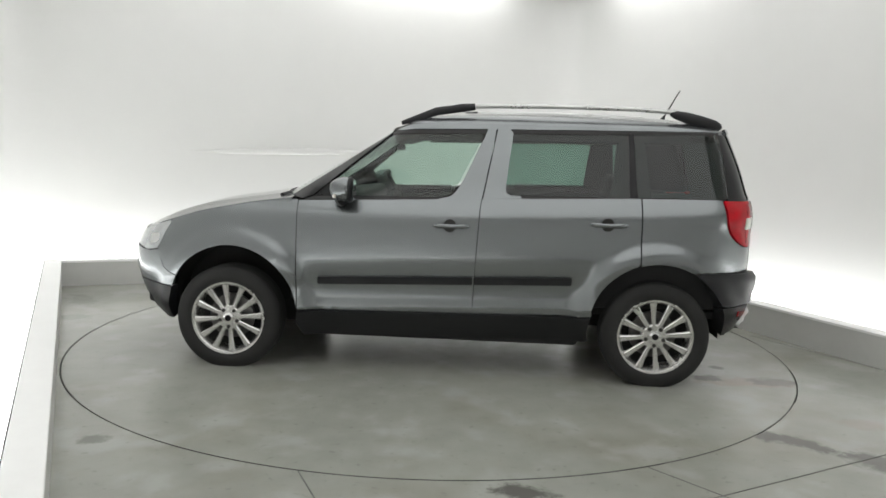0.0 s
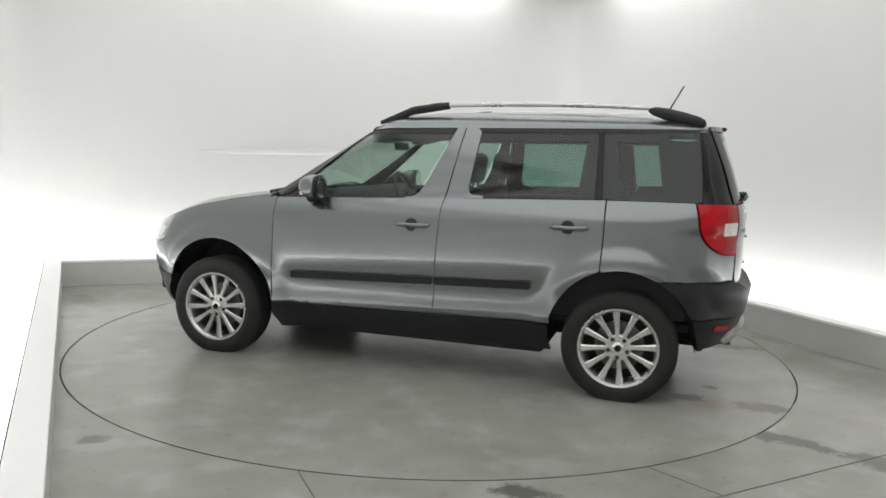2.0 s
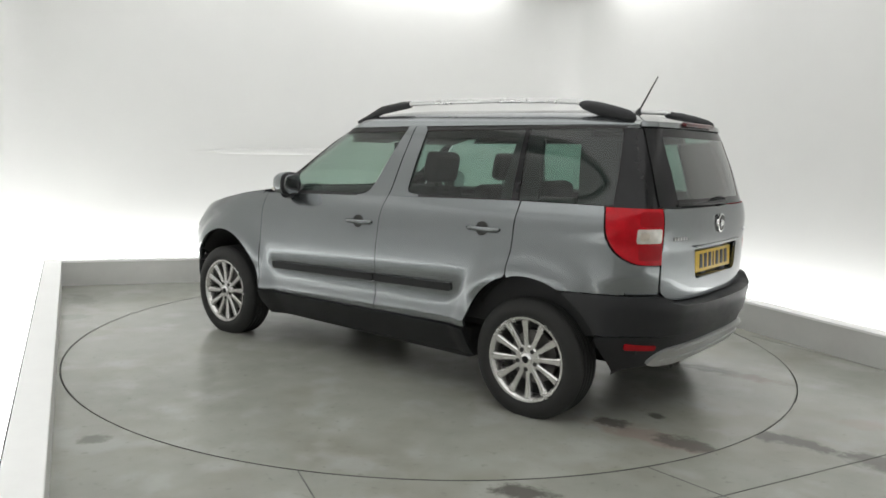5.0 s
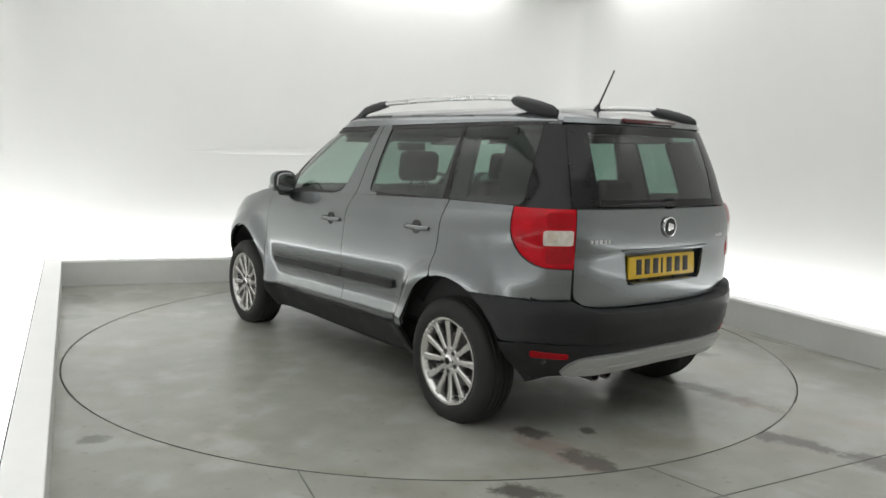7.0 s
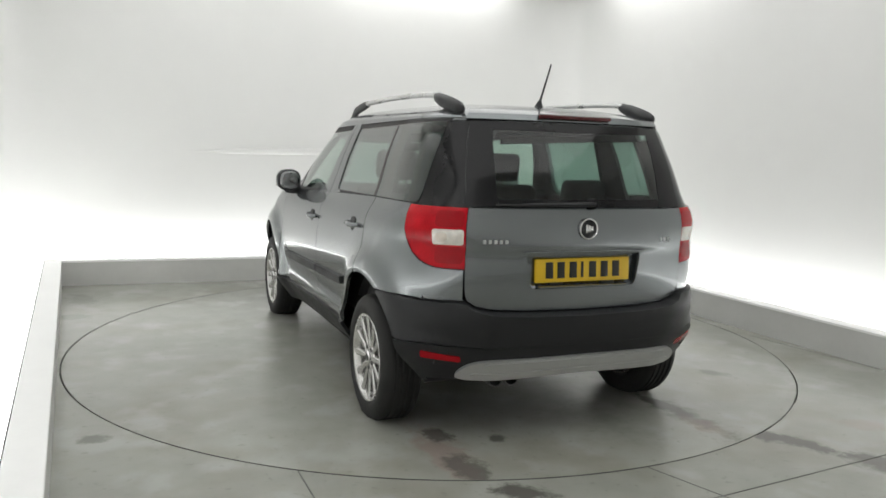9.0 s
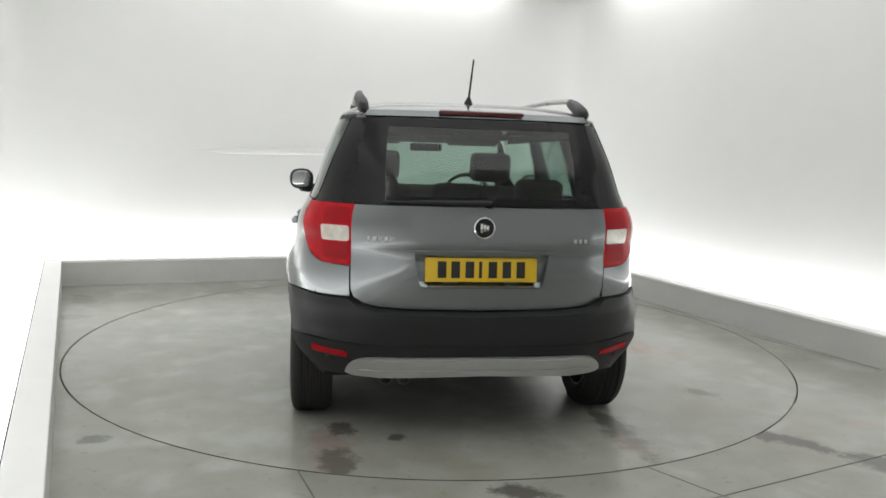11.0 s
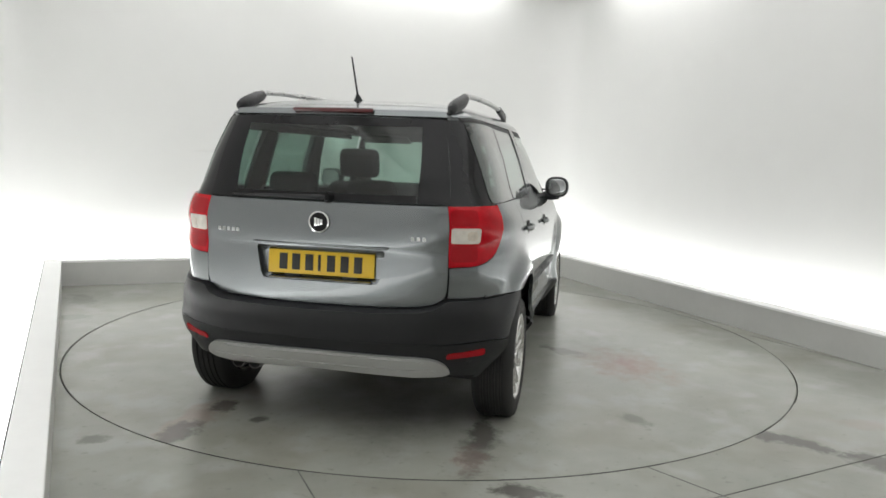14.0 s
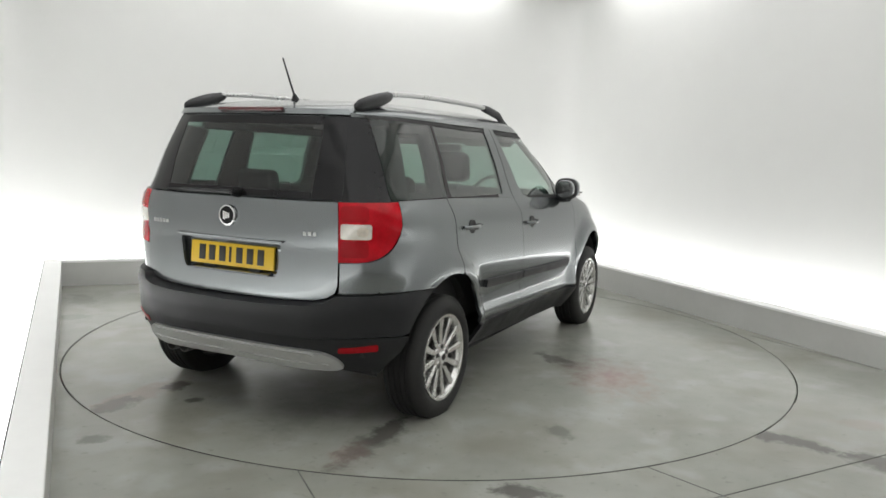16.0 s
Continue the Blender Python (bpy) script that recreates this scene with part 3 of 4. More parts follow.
for door, s in zip(doors_f, (1, -1)):
    # real trim, drawn wider so its black also stands for a dark reflection
    part("mirror_sail", side_skin(fillet([(0.805, 1.070), (0.655, 1.196), (0.62, 1.077)], 0.012), sides=(s,), off=-0.003, thick=0.006, upper=True), M_GLOSSBLACK, door, "black corner trim behind the mirror, widened for the glass's dark reflection")
for door, s in zip(doors_r, (1, -1)):
    part("door_window", side_skin(r_win, sides=(s,), off=-0.006, thick=0.004), G_REAR, door, "dark tinted door glass")
on_sides("quarter_window", q_win, G_REAR, "dark tinted quarter glass", off=-0.002, thick=0.004)


def band(a, b):
    """An outline between two polylines."""
    return list(a) + list(b)[::-1]


# painted door frames and pillars, black pillar trims
pillar_f = [(-0.224, 1.0885), (0.03, 1.0775), (0.03, 1.084), (-0.025, 1.093), (-0.058, 1.115), (-0.085, 1.155), (-0.118, 1.215), (-0.236, 1.478), (-0.250, 1.515), (-0.300, 1.516), (-0.270, 1.34)]
pillar_r = [(-0.232, 1.0885), (-0.277, 1.34), (-0.307, 1.516), (-0.375, 1.517), (-0.402, 1.487), (-0.366, 1.175), (-0.364, 1.145), (-0.376, 1.124), (-0.40, 1.115), (-0.46, 1.113), (-0.46, 1.0985)]
for doors, poly in ((doors_f, pillar_f), (doors_r, pillar_r)):
    for door, s in zip(doors, (1, -1)):
        part("window_frame", side_skin(poly, sides=(s,), thick=0.025), M_PAINT, door, "grey painted pillar of the door frame")
cant = [(0.40, 1.475), (0.20, 1.497), (-0.25, 1.508), (-0.9, 1.519), (-1.5, 1.528), (girth(-1.70, 0.575), 1.530), (girth(-1.70, 0.575), ROOF_Z + 0.004), (-1.2, ROOF_Z + 0.004), (-0.5, ROOF_Z + 0.004), (0.10, ROOF_Z + 0.004), (0.22, 1.525)]
on_sides("roof_side", cant, M_PAINT, thick=0.03)
seal_f = [(0.385, 1.464), (0.345, 1.466), (-0.235, 1.481), (-0.245, 1.506), (0.20, 1.494), (0.36, 1.478)]
seal_r = [(-0.395, 1.488), (-1.10, 1.503), (-1.10, 1.520), (-0.9, 1.516), (-0.38, 1.507)]
seal_q = [(-1.106, 1.504), (-1.45, 1.511), (girth(-1.64, 0.60), 1.514), (girth(-1.66, 0.59), 1.527), (-1.5, 1.525), (-1.106, 1.519)]
for poly in (seal_f, seal_r, seal_q):
    on_sides("window_seal", poly, M_SEAL, "black window seal", off=-0.004)
belt_f = [(0.86, 1.046), (0.80, 1.069), (0.034, 1.090), (0.034, 1.0785), (0.3, 1.068)]
belt_r = [(-0.464, 1.0995), (-0.464, 1.114), (-1.115, 1.124), (-1.168, 1.125), (-0.7, 1.108)]
on_sides("window_seal", belt_f, M_SEAL, "black window seal", off=0.002, upper=True)
on_sides("window_seal", belt_r, M_SEAL, "black window seal", off=0.002)
c_post = [(-1.104, 1.128), (-1.118, 1.127), (-1.147, 1.128), (-1.122, 1.502), (-1.098, 1.502)]
on_sides("door_post", c_post, M_GLOSSBLACK, "gloss black door post", off=-0.001)
d_post = [(girth(-1.66, 0.722) - 0.002, 1.132), (girth(-1.64, 0.60) - 0.002, 1.514), (girth(-1.748, 0.563) - 0.025, 1.520), (girth(-1.846, 0.590) - 0.025, 1.122), (girth(-1.66, 0.722) - 0.002, 1.126)]
on_sides("rear_pillar", d_post, M_GLOSSBLACK, "gloss black rear pillar trim", off=-0.005)
a_edge_hi = [(0.955, 1.066), (0.70, 1.235), (0.45, 1.405), (0.33, 1.485)]
a_edge_lo = [(0.875, 1.052), (0.81, 1.074), (0.60, 1.256), (0.40, 1.425), (0.352, 1.470)]
on_sides("front_pillar", band(a_edge_lo, a_edge_hi), M_GLOSSBLACK, "black windscreen pillar", upper=True)


def screen_skin():
    """The windscreen: rows from pillar to pillar over the nose end of the glass house."""
    bm = bmesh.new()
    rows = []
    for i in range(13):
        z = 1.045 + (1.515 - 1.045) * i / 12
        xe = 0.955 - (z - 1.066) * 1.49
        ye = half_width(xe, z, True)
        xm = look_up(T_XW, z)
        rows.append([bm.verts.new((xe + (xm - xe) * (1 - abs(v) ** 2.4), ye * v, z)) for v in [j / 10 - 1 for j in range(21)]])
    for a, b in zip(rows, rows[1:]):
        for j in range(20):
            bm.faces.new((a[j], a[j + 1], b[j + 1], b[j]))
    bmesh.ops.recalc_face_normals(bm, faces=bm.faces)
    return bm


part("windscreen", screen_skin(), G_FRONT, car, "pale green tinted windscreen")


def cap(fn, x0, x1, edge, nx=40, ny=24, close=0.02):
    bm = bmesh.new()
    rows = []
    for i in range(nx + 1):
        t = i / nx
        t = 0.5 - 0.5 * math.cos(math.pi * t)
        x = x0 + (x1 - x0) * t
        ye = max(0.01, edge(x))
        rows.append([bm.verts.new(fn(x, ye * math.sin(math.pi / 2 * (2 * j / ny - 1)))) for j in range(ny + 1)])
    for a, b in zip(rows, rows[1:]):
        for j in range(ny):
            bm.faces.new((a[j], a[j + 1], b[j + 1], b[j]))
    for f in bm.faces:
        if f.normal.z < 0:
            f.normal_flip()
    ring = [e for e in bm.edges if e.is_boundary]
    g = bmesh.ops.extrude_edge_only(bm, edges=ring)
    for v in g["geom"]:
        if isinstance(v, bmesh.types.BMVert):
            v.co.z -= close
    bmesh.ops.recalc_face_normals(bm, faces=bm.faces)
    return bm


part("roof", cap(roof_at, ROOF_B + 0.004, ROOF_F - 0.004, lambda x: half_width(x, ROOF_Z, True) - 0.001), M_PAINT, car, "", sharp=50)
part("bonnet", cap(hood_at, 0.93, 1.985, lambda x: half_width(x, min(look_up(HOOD_E, x), 1.0), False) - 0.022), M_PAINT, car, "", sharp=50)
part("cowl", box(0.20, 1.36, 0.02, (0.99, 0, 1.040), (0, 6, 0), 0.006), M_BLACK, car, "black windscreen scuttle panel")

# nose
HL_IN = girth(2.0, 0.50)
headl = fillet([sx(1.710, 0.884), sx(1.750, 0.80), sx(1.795, 0.705), sx(1.88, 0.690), (HL_IN, 0.715), (HL_IN, 0.79), sx(1.87, 0.838)], 0.02)
for hl, s in zip(on_sides("headlamp", headl, M_HEAD, "clear headlamp with bright reflector", upper=False, off=-0.002), (1, -1)):
    bowl = fillet([sx(1.775, 0.80), sx(1.80, 0.735), sx(1.875, 0.725), sx(1.865, 0.795)], 0.03)
    part("lamp_bowl", side_skin(bowl, sides=(s,), upper=False, off=0.0015, thick=0.004, grid=0.02), M_CHROME, hl, "bright chrome lamp bowl")
part("front_bumper", side_skin([sx(1.750, 0.598), sx(1.786, 0.698), sx(1.88, 0.684), (HL_IN, 0.70), (MID, 0.69), (MID, 0.49), (1.80, 0.488), sx(1.80, 0.484)] + arch(WHEEL_X, 22, 31, 0.0, 4), sides=(1, -1), upper=False), M_PAINT, car)
part("lower_bumper", side_skin(arch(WHEEL_X, 21, -8, 0.0, 8)[::1] + [sx(1.80, 0.245), (MID, 0.235), (MID, 0.484), (1.80, 0.482), sx(1.80, 0.478)], sides=(1, -1), upper=False, off=0.004, thick=0.06), M_BLACK, car, "black plastic lower front bumper")
for y in (0.62, -0.30):
    part("front_wiper", sweep([(1.035, y, 1.052), (1.00, y - 0.06, 1.072), (1.045, y - 0.30, 1.078), (1.075, y - 0.55, 1.074)], [0.022, 0.012, 0.008, 0.006], 8), M_BLACK, car, "black windscreen wiper")
part("grille", side_skin([(HL_IN + 0.01, 0.71), (HL_IN + 0.01, 0.815), (MID, 0.80), (MID, 0.70)], sides=(1, -1), upper=False, off=-0.006), M_GLOSSBLACK, car, "black front grille")

part("front_crossmember", box(0.24, 1.24, 0.46, (1.80, 0, 0.56), (0, 0, 0), 0.03), M_UNDER, car, "dark structure behind the front bumper")

# tail
gate_in = girth(-1.865, 0.584)
gate = [(gate_in, 1.118), (gate_in, 0.95), (gate_in, 0.80), (gate_in - 0.001, 0.735), (gate_in - 0.010, 0.702), (gate_in - 0.042, 0.674), (gate_in - 0.10, 0.660), (gate_in - 0.25, 0.652), (-MID, 0.648), (-MID, 0.752), (girth(-1.93, 0.255), 0.752), (girth(-1.93, 0.278), 0.756), (girth(-1.93, 0.292), 0.78), (girth(-1.93, 0.312), 0.898), (girth(-1.93, 0.305), 0.910), (-MID, 0.912), (-MID, 1.118)]
def recess_depth(q, z):
    """A pan that dips behind the tailgate skin for the plate."""
    d = min(q - girth(-1.93, 0.37) if q > girth(-1.93, 0.37) else girth(-1.93, 0.37) - q, z - 0.728, 0.932 - z)
    t = min(1.0, max(0.0, (d - 0.016) / 0.030))
    return -0.007 - 0.024 * t * t * (3 - 2 * t)


tailgate = part("tailgate", side_skin(gate, sides=(1, -1), off=lambda q, z: 0.004 + 0.007 / (1 + math.exp(-(z - 0.925) / 0.004)), thick=0.016, grid=0.024), M_PAINT, car)
part("plate_recess", side_skin([(girth(-1.93, 0.37), 0.73), (girth(-1.93, 0.37), 0.94), (-MID, 0.94), (-MID, 0.73)], sides=(1, -1), off=recess_depth, thick=0.004, grid=0.018), M_PAINT, tailgate)
part("rear_window", side_skin([(girth(-1.846, 0.590), 1.126), (girth(-1.748, 0.563), 1.516), (-MID, 1.518), (-MID, 1.126)], sides=(1, -1), thick=0.004), G_TAIL, tailgate, "dark tinted tailgate glass")
BL, TL2 = girth(-1.846, 0.590), girth(-1.748, 0.563)
for s in (1, -1):
    part("window_border", side_skin([(BL - 0.001, 1.127), (TL2 - 0.001, 1.515), (TL2 - 0.105, 1.515), (BL - 0.125, 1.127)], sides=(s,), off=0.0015, thick=0.003), M_GLOSSBLACK, tailgate, "black printed border of the tailgate glass")
part("window_border", side_skin([(BL - 0.127, 1.127), (BL - 0.124, 1.163), (-MID, 1.163), (-MID, 1.127)], sides=(1, -1), off=0.0015, thick=0.003), M_GLOSSBLACK, tailgate, "black printed border of the tailgate glass")
part("window_border", side_skin([(TL2 - 0.107, 1.478), (TL2 - 0.107, 1.515), (-MID, 1.517), (-MID, 1.476)], sides=(1, -1), off=0.0015, thick=0.003), M_GLOSSBLACK, tailgate, "black printed border of the tailgate glass")
part("roof_spoiler", side_skin([(girth(-1.735, 0.572), 1.521), (girth(-1.735, 0.565), ROOF_Z + 0.012), (girth(-1.76, 0.30), ROOF_Z + 0.014), (-MID, ROOF_Z + 0.014), (-MID, 1.523)], sides=(1, -1), off=0.010, thick=0.06), M_PAINT, tailgate)
BUMP = lambda q, z: 0.004 + 0.062 * min(1.0, max(0.0, (-q - 1.50) / 0.42)) ** 1.0 * (1.0 - 0.5 * max(0, (z - 0.66) / 0.06)) + 0.012 * math.cos((z - 0.585) * 17) + 0.009 / (1 + math.exp((z - 0.528) / 0.004))
bumper = [sx(-1.53, 0.700), (girth(-1.75, 0.74), 0.696), (gate_in + 0.03, 0.695), (gate_in - 0.003, 0.693), (gate_in - 0.036, 0.668), (gate_in - 0.10, 0.653), (gate_in - 0.25, 0.645), (-MID, 0.641), (-MID, 0.505), (gate_in, 0.500), (girth(-1.75, 0.74), 0.496), sx(-1.69, 0.494)] + arch(-WHEEL_X, 155, 121, 0.002, 8)
part("rear_bumper", side_skin(bumper, sides=(1, -1), off=BUMP, thick=0.075, grid=0.022), M_BLACK, car, "black textured plastic rear bumper")
LOWB = lambda q, z: BUMP(q, 0.55) - 0.010 * min(1.0, max(0.0, (-q - 1.68) / 0.2)) - 0.06 * max(0, 0.49 - z)
low_bumper = arch(-WHEEL_X, 181, 157, 0.002, 8) + [sx(-1.70, 0.490), (girth(-1.75, 0.74), 0.491), (gate_in, 0.494), (-MID, 0.499), (-MID, 0.362), (gate_in, 0.345), (girth(-1.75, 0.74), 0.330), sx(-1.72, 0.318)]
low_b = part("lower_bumper", side_skin(low_bumper, sides=(1, -1), off=LOWB, thick=0.10), M_BLACK, car, "black lower valance of the rear bumper")
skid_in = girth(-1.90, 0.60)
skid = fillet([(skid_in + 0.06, 0.362), (skid_in + 0.035, 0.405), (skid_in - 0.01, 0.436), (skid_in - 0.07, 0.446), (-MID, 0.448), (-MID, 0.360), (skid_in - 0.07, 0.350), (skid_in + 0.03, 0.348)], [0.01, 0.03, 0.03, 0.03, 0, 0, 0.03, 0.02], 3)
skid_plate = part("skid_plate", side_skin(skid, sides=(1, -1), off=lambda q, z: LOWB(q, z) + 0.018, thick=0.05, grid=0.022), M_SKID, car, "silver skid plate with two ribs under the bumper")
for z0, z1, end in ((0.424, 0.440, -0.055), (0.378, 0.392, 0.0)):
    rib = [(skid_in + end, (z0 + z1) / 2), (skid_in + end - 0.02, z1), (-MID, z1 + 0.002), (-MID, z0 + 0.002), (skid_in + end - 0.02, z0)]
    part("rib", side_skin(rib, sides=(1, -1), off=lambda q, z: LOWB(q, z) + 0.026, thick=0.012, grid=0.03), M_SKID, skid_plate)
refl = fillet([(girth(-1.755, 0.745), 0.440), (girth(-1.755, 0.745), 0.468), (girth(-1.872, 0.62), 0.458), (girth(-1.872, 0.62), 0.434)], 0.010)
on_sides("reflector", refl, M_REDDEEP, "red reflector in the bumper", low_b, off=lambda q, z: LOWB(q, z) + 0.003, thick=0.006)

# tail lamps
lens = [(a - 0.002, b) for a, b in lamp_edge] + [(TL_IN - 0.002, 1.120)]
lamps = on_sides("tail_lamp", lens, M_RED, "red tail lamp cluster with a clear window", off=0.006, thick=0.03, grid=0.03)
for lamp, s in zip(lamps, (1, -1)):
    a, b = TL_IN + 0.005, TL_IN + 0.115
    part("indicator_lens", side_skin(fillet([(a, 0.955), (a, 1.025), (b, 1.025), (b, 0.955)], 0.012), sides=(s,), off=0.0085, thick=0.004, grid=0.03), M_CLEAR, lamp, "clear indicator and reversing window")
    part("bulb_cap", side_skin(fillet([(a + 0.058, 0.968), (a + 0.058, 1.012), (a + 0.098, 1.012), (a + 0.098, 0.968)], 0.018), sides=(s,), off=0.0095, thick=0.004, grid=0.03), M_AMBER, lamp, "pale amber bulb behind the clear window")
    for z0, z1 in ((0.87, 0.945), (1.035, 1.105)):
        part("lamp_cell", side_skin(fillet([(a, z0), (a, z1), (b - 0.01, z1), (b - 0.01, z0)], 0.02), sides=(s,), off=0.008, thick=0.004, grid=0.03), M_REDDEEP, lamp, "deep red lamp cell")

# gear on the tailgate
def tail_at(y, z, out=0.0):
    c = cast(-(1.2 + 0.75 * math.atan2(0.72, abs(y))), z)
    return Vector((c.x - out, y, z))


plate = part("number_plate", box(0.012, 0.524, 0.112, (-1.919, 0, 0.833), (0, 4, 0), 0.004), M_PLATE, tailgate, "yellow rear registration plate")
for i, y in enumerate((0.185, 0.122, 0.056, 0.006, -0.052, -0.118, -0.184)):
    w = 0.040 if i != 3 else 0.014
    part("character_bar", box(0.003, w, 0.076, (-1.9262, y, 0.835), (0, 4, 0), 0.001), M_INK, plate, "plain dark bar in place of a character")
part("plate_surround", box(0.05, 0.50, 0.006, (-1.930, 0, 0.762), (0, -8, 0), 0.002), M_PAINT, tailgate)
part("grip_bar", box(0.016, 0.66, 0.008, (-1.944, 0, 0.924), (0, -10, 0), 0.003), M_PAINT, tailgate, "grey grip moulding over the plate")
for s in (1, -1):
    part("plate_bracket", box(0.012, 0.075, 0.012, (-1.920, 0.11 * s * 1.3, 0.772), (0, 0, 0), 0.002), M_INK, tailgate, "black plate holder clip")
badge = part("badge", revolve([(0.0001, 0.010), (0.040, 0.008), (0.044, 0.012), (0.050, 0.010), (0.052, 0.0), (0.0001, 0.0)], pose(-1.946, 0, 1.030, 0, -88, 0), 32), M_CHROME, tailgate, "round chrome badge")
part("badge_disc", revolve([(0.0001, 0.002), (0.041, 0.0), (0.041, -0.003)], pose(-1.9575, 0, 1.030, 0, -88, 0), 28), M_GLOSSBLACK, badge, "dark badge field")
for k in range(3):
    part("badge_shape", box(0.003, 0.012, 0.040 - 0.008 * k, (-1.960, 0.014 - 0.014 * k, 1.031), (0, 0, 0), 0.001), M_CHROME, badge)
for y0, n in ((0.52, 5), (-0.44, 3)):
    for k in range(n):
        y = y0 - 0.026 * k
        c = tail_at(y, 0.972, 0.006)
        part("lettering_bar", box(0.005, 0.015, 0.018, (c.x - 0.005, y, 0.972), (0, 0, 0), 0.001), M_SKID, tailgate, "small silver lettering bar")
wp = Vector((-1.915, -0.03, 1.143))
wiper = part("wiper", revolve([(0.0001, 0.045), (0.018, 0.043), (0.026, 0.02), (0.028, -0.01)], pose(wp.x, wp.y, wp.z, 0, -80, 0), 20), M_GLOSSBLACK, tailgate, "black rear wiper")
part("wiper_arm", sweep([(-1.952, -0.03, 1.145), (-1.948, 0.10, 1.143), (-1.930, 0.28, 1.142), (-1.920, 0.34, 1.142)], [0.012, 0.010, 0.007, 0.004], 8), M_BLACK, wiper)
part("wiper_blade", sweep([(-1.938, 0.06, 1.138), (-1.928, 0.25, 1.137), (-1.895, 0.46, 1.138)], [0.006, 0.008, 0.005], 6), M_RUBBER, wiper)
part("brake_lamp", box(0.03, 0.40, 0.020, (-1.785, 0, 1.549), (0, -14, 0), 0.008), M_BRAKE, tailgate, "dark red high brake lamp")

# roof gear
ant = part("antenna", sweep([(-1.428, 0, 1.606), (-1.432, 0, 1.630), (-1.440, 0, 1.645)], [0.026, 0.014, 0.007], 14), M_BLACK, car, "black whip antenna")
part("whip", sweep([(-1.440, 0, 1.642), (-1.535, 0, 1.820)], [0.0055, 0.004], 8), M_BLACK, ant)


def rail(s):
    ys = lambda x: s * (half_width(x, ROOF_Z, True) - 0.088)
    xs = [0.02, -0.25, -0.55, -0.85, -1.15, -1.40]
    zs = [1.640, 1.652, 1.658, 1.660, 1.656, 1.645]
    r = part("roof_rail", sweep([(x, ys(x), z) for x, z in zip(xs, zs)], [0.0145] * 6, 10, squash=1.1), M_SILVER, car, "silver roof rail with black end caps")
    for name, line in (("front_foot", [(0.30, 1.532, 0.012), (0.20, 1.565, 0.022), (0.08, 1.610, 0.026), (-0.08, 1.636, 0.026), (-0.16, 1.645, 0.021)]),
                       ("rear_foot", [(-1.36, 1.642, 0.016), (-1.385, 1.632, 0.025), (-1.46, 1.614, 0.034), (-1.55, 1.592, 0.036), (-1.63, 1.572, 0.033), (-1.662, 1.562, 0.024), (-1.674, 1.556, 0.008)])):
        part(name, sweep([(x, ys(max(-1.58, min(0.2, x))) + s * 0.22 * (1.645 - z), z) for x, z, _ in line], [w for *_, w in line], 12, squash=0.78), M_BLACK, r, "black plastic rail foot")
    return r


for s in (1, -1):
    rail(s)

# door handles and mirrors
for doors, hx, hz in ((doors_f, -0.045, 0.925), (doors_r, -0.978, 0.963)):
    for door, s in zip(doors, (1, -1)):
        y0 = half_width(hx, hz, False)
        # no hollow here: a black disc on the skin paints the recess's shade
        cup_shade = part("handle_shade_disc", revolve([(0.0001, 0.001), (0.038, 0.003), (0.040, -0.004)], pose(hx + 0.005, s * (y0 + 0.001), hz, -90 * s, 0, 0), 24), M_INK, door, "black disc painted as the shade of the handle recess")
        part("handle", sweep([(hx + 0.10, s * (y0 + 0.002), hz + 0.002), (hx + 0.075, s * (y0 + 0.020), hz), (hx, s * (y0 + 0.029), hz - 0.001), (hx - 0.075, s * (y0 + 0.023), hz), (hx - 0.105, s * (y0 + 0.002), hz + 0.002)], [0.010, 0.013, 0.013, 0.014, 0.010], 10), M_PAINT, door)


def mirror(s):
    bm = bmesh.new()
    bmesh.ops.create_uvsphere(bm, u_segments=24, v_segments=16, radius=1)
    for v in bm.verts:
        x, y, z = v.co
        x = 0.105 * x if x > 0 else 0.032 * x
        k = 1.0 if z > 0 else 0.85
        v.co = (0.575 + x, s * (0.888 + 0.088 * math.copysign(abs(y) ** 0.75, y)), 1.118 + 0.080 * math.copysign(abs(z) ** 0.75, z) * k)
    h = part("door_mirror", bm, M_PAINT, car, "grey door mirror with black base")
    def pad(x0, dx, ry, rz):
        b2 = bmesh.new()
        bmesh.ops.create_uvsphere(b2, u_segments=24, v_segments=14, radius=1)
        for v in b2.verts:
            x, y, z = v.co
            v.co = (x0 + dx * x, s * (0.888 + ry * math.copysign(abs(y) ** 0.75, y)), 1.121 + rz * math.copysign(abs(z) ** 0.75, z))
        return b2

    part("mirror_rim", pad(0.555, 0.024, 0.084, 0.076), M_BLACK, h, "black rim round the mirror glass")
    part("mirror_glass", pad(0.532, 0.004, 0.069, 0.061), M_MIRROR, h, "mirror glass")
    part("mirror_base", sweep([(0.60, s * 0.890, 1.060), (0.62, s * 0.845, 1.045), (0.64, s * 0.79, 1.055)], [0.035, 0.028, 0.030], 10), M_BLACK, h, "black mirror foot")
    part("mirror_indicator", box(0.02, 0.085, 0.022, (0.632, s * 0.925, 1.085), (0, 0, -12 * s), 0.006), M_CLEAR, h, "clear mirror indicator")


for s in (1, -1):
    mirror(s)

# exhaust, underbody, arches
for y in (0.43, 0.345):
    part("tailpipe", revolve([(0.030, 0.0), (0.034, 0.0), (0.034, 0.22), (0.030, 0.22)], pose(-1.90, y, 0.322, 0, 90, 0), 20, closed=True), M_STEEL, car, "dark steel tailpipe")
part("underbody", box(1.70, 1.50, 0.19, (0.0, 0, 0.292), (0, 0, 0), 0.03), M_UNDER, car, "dirty black underbody")
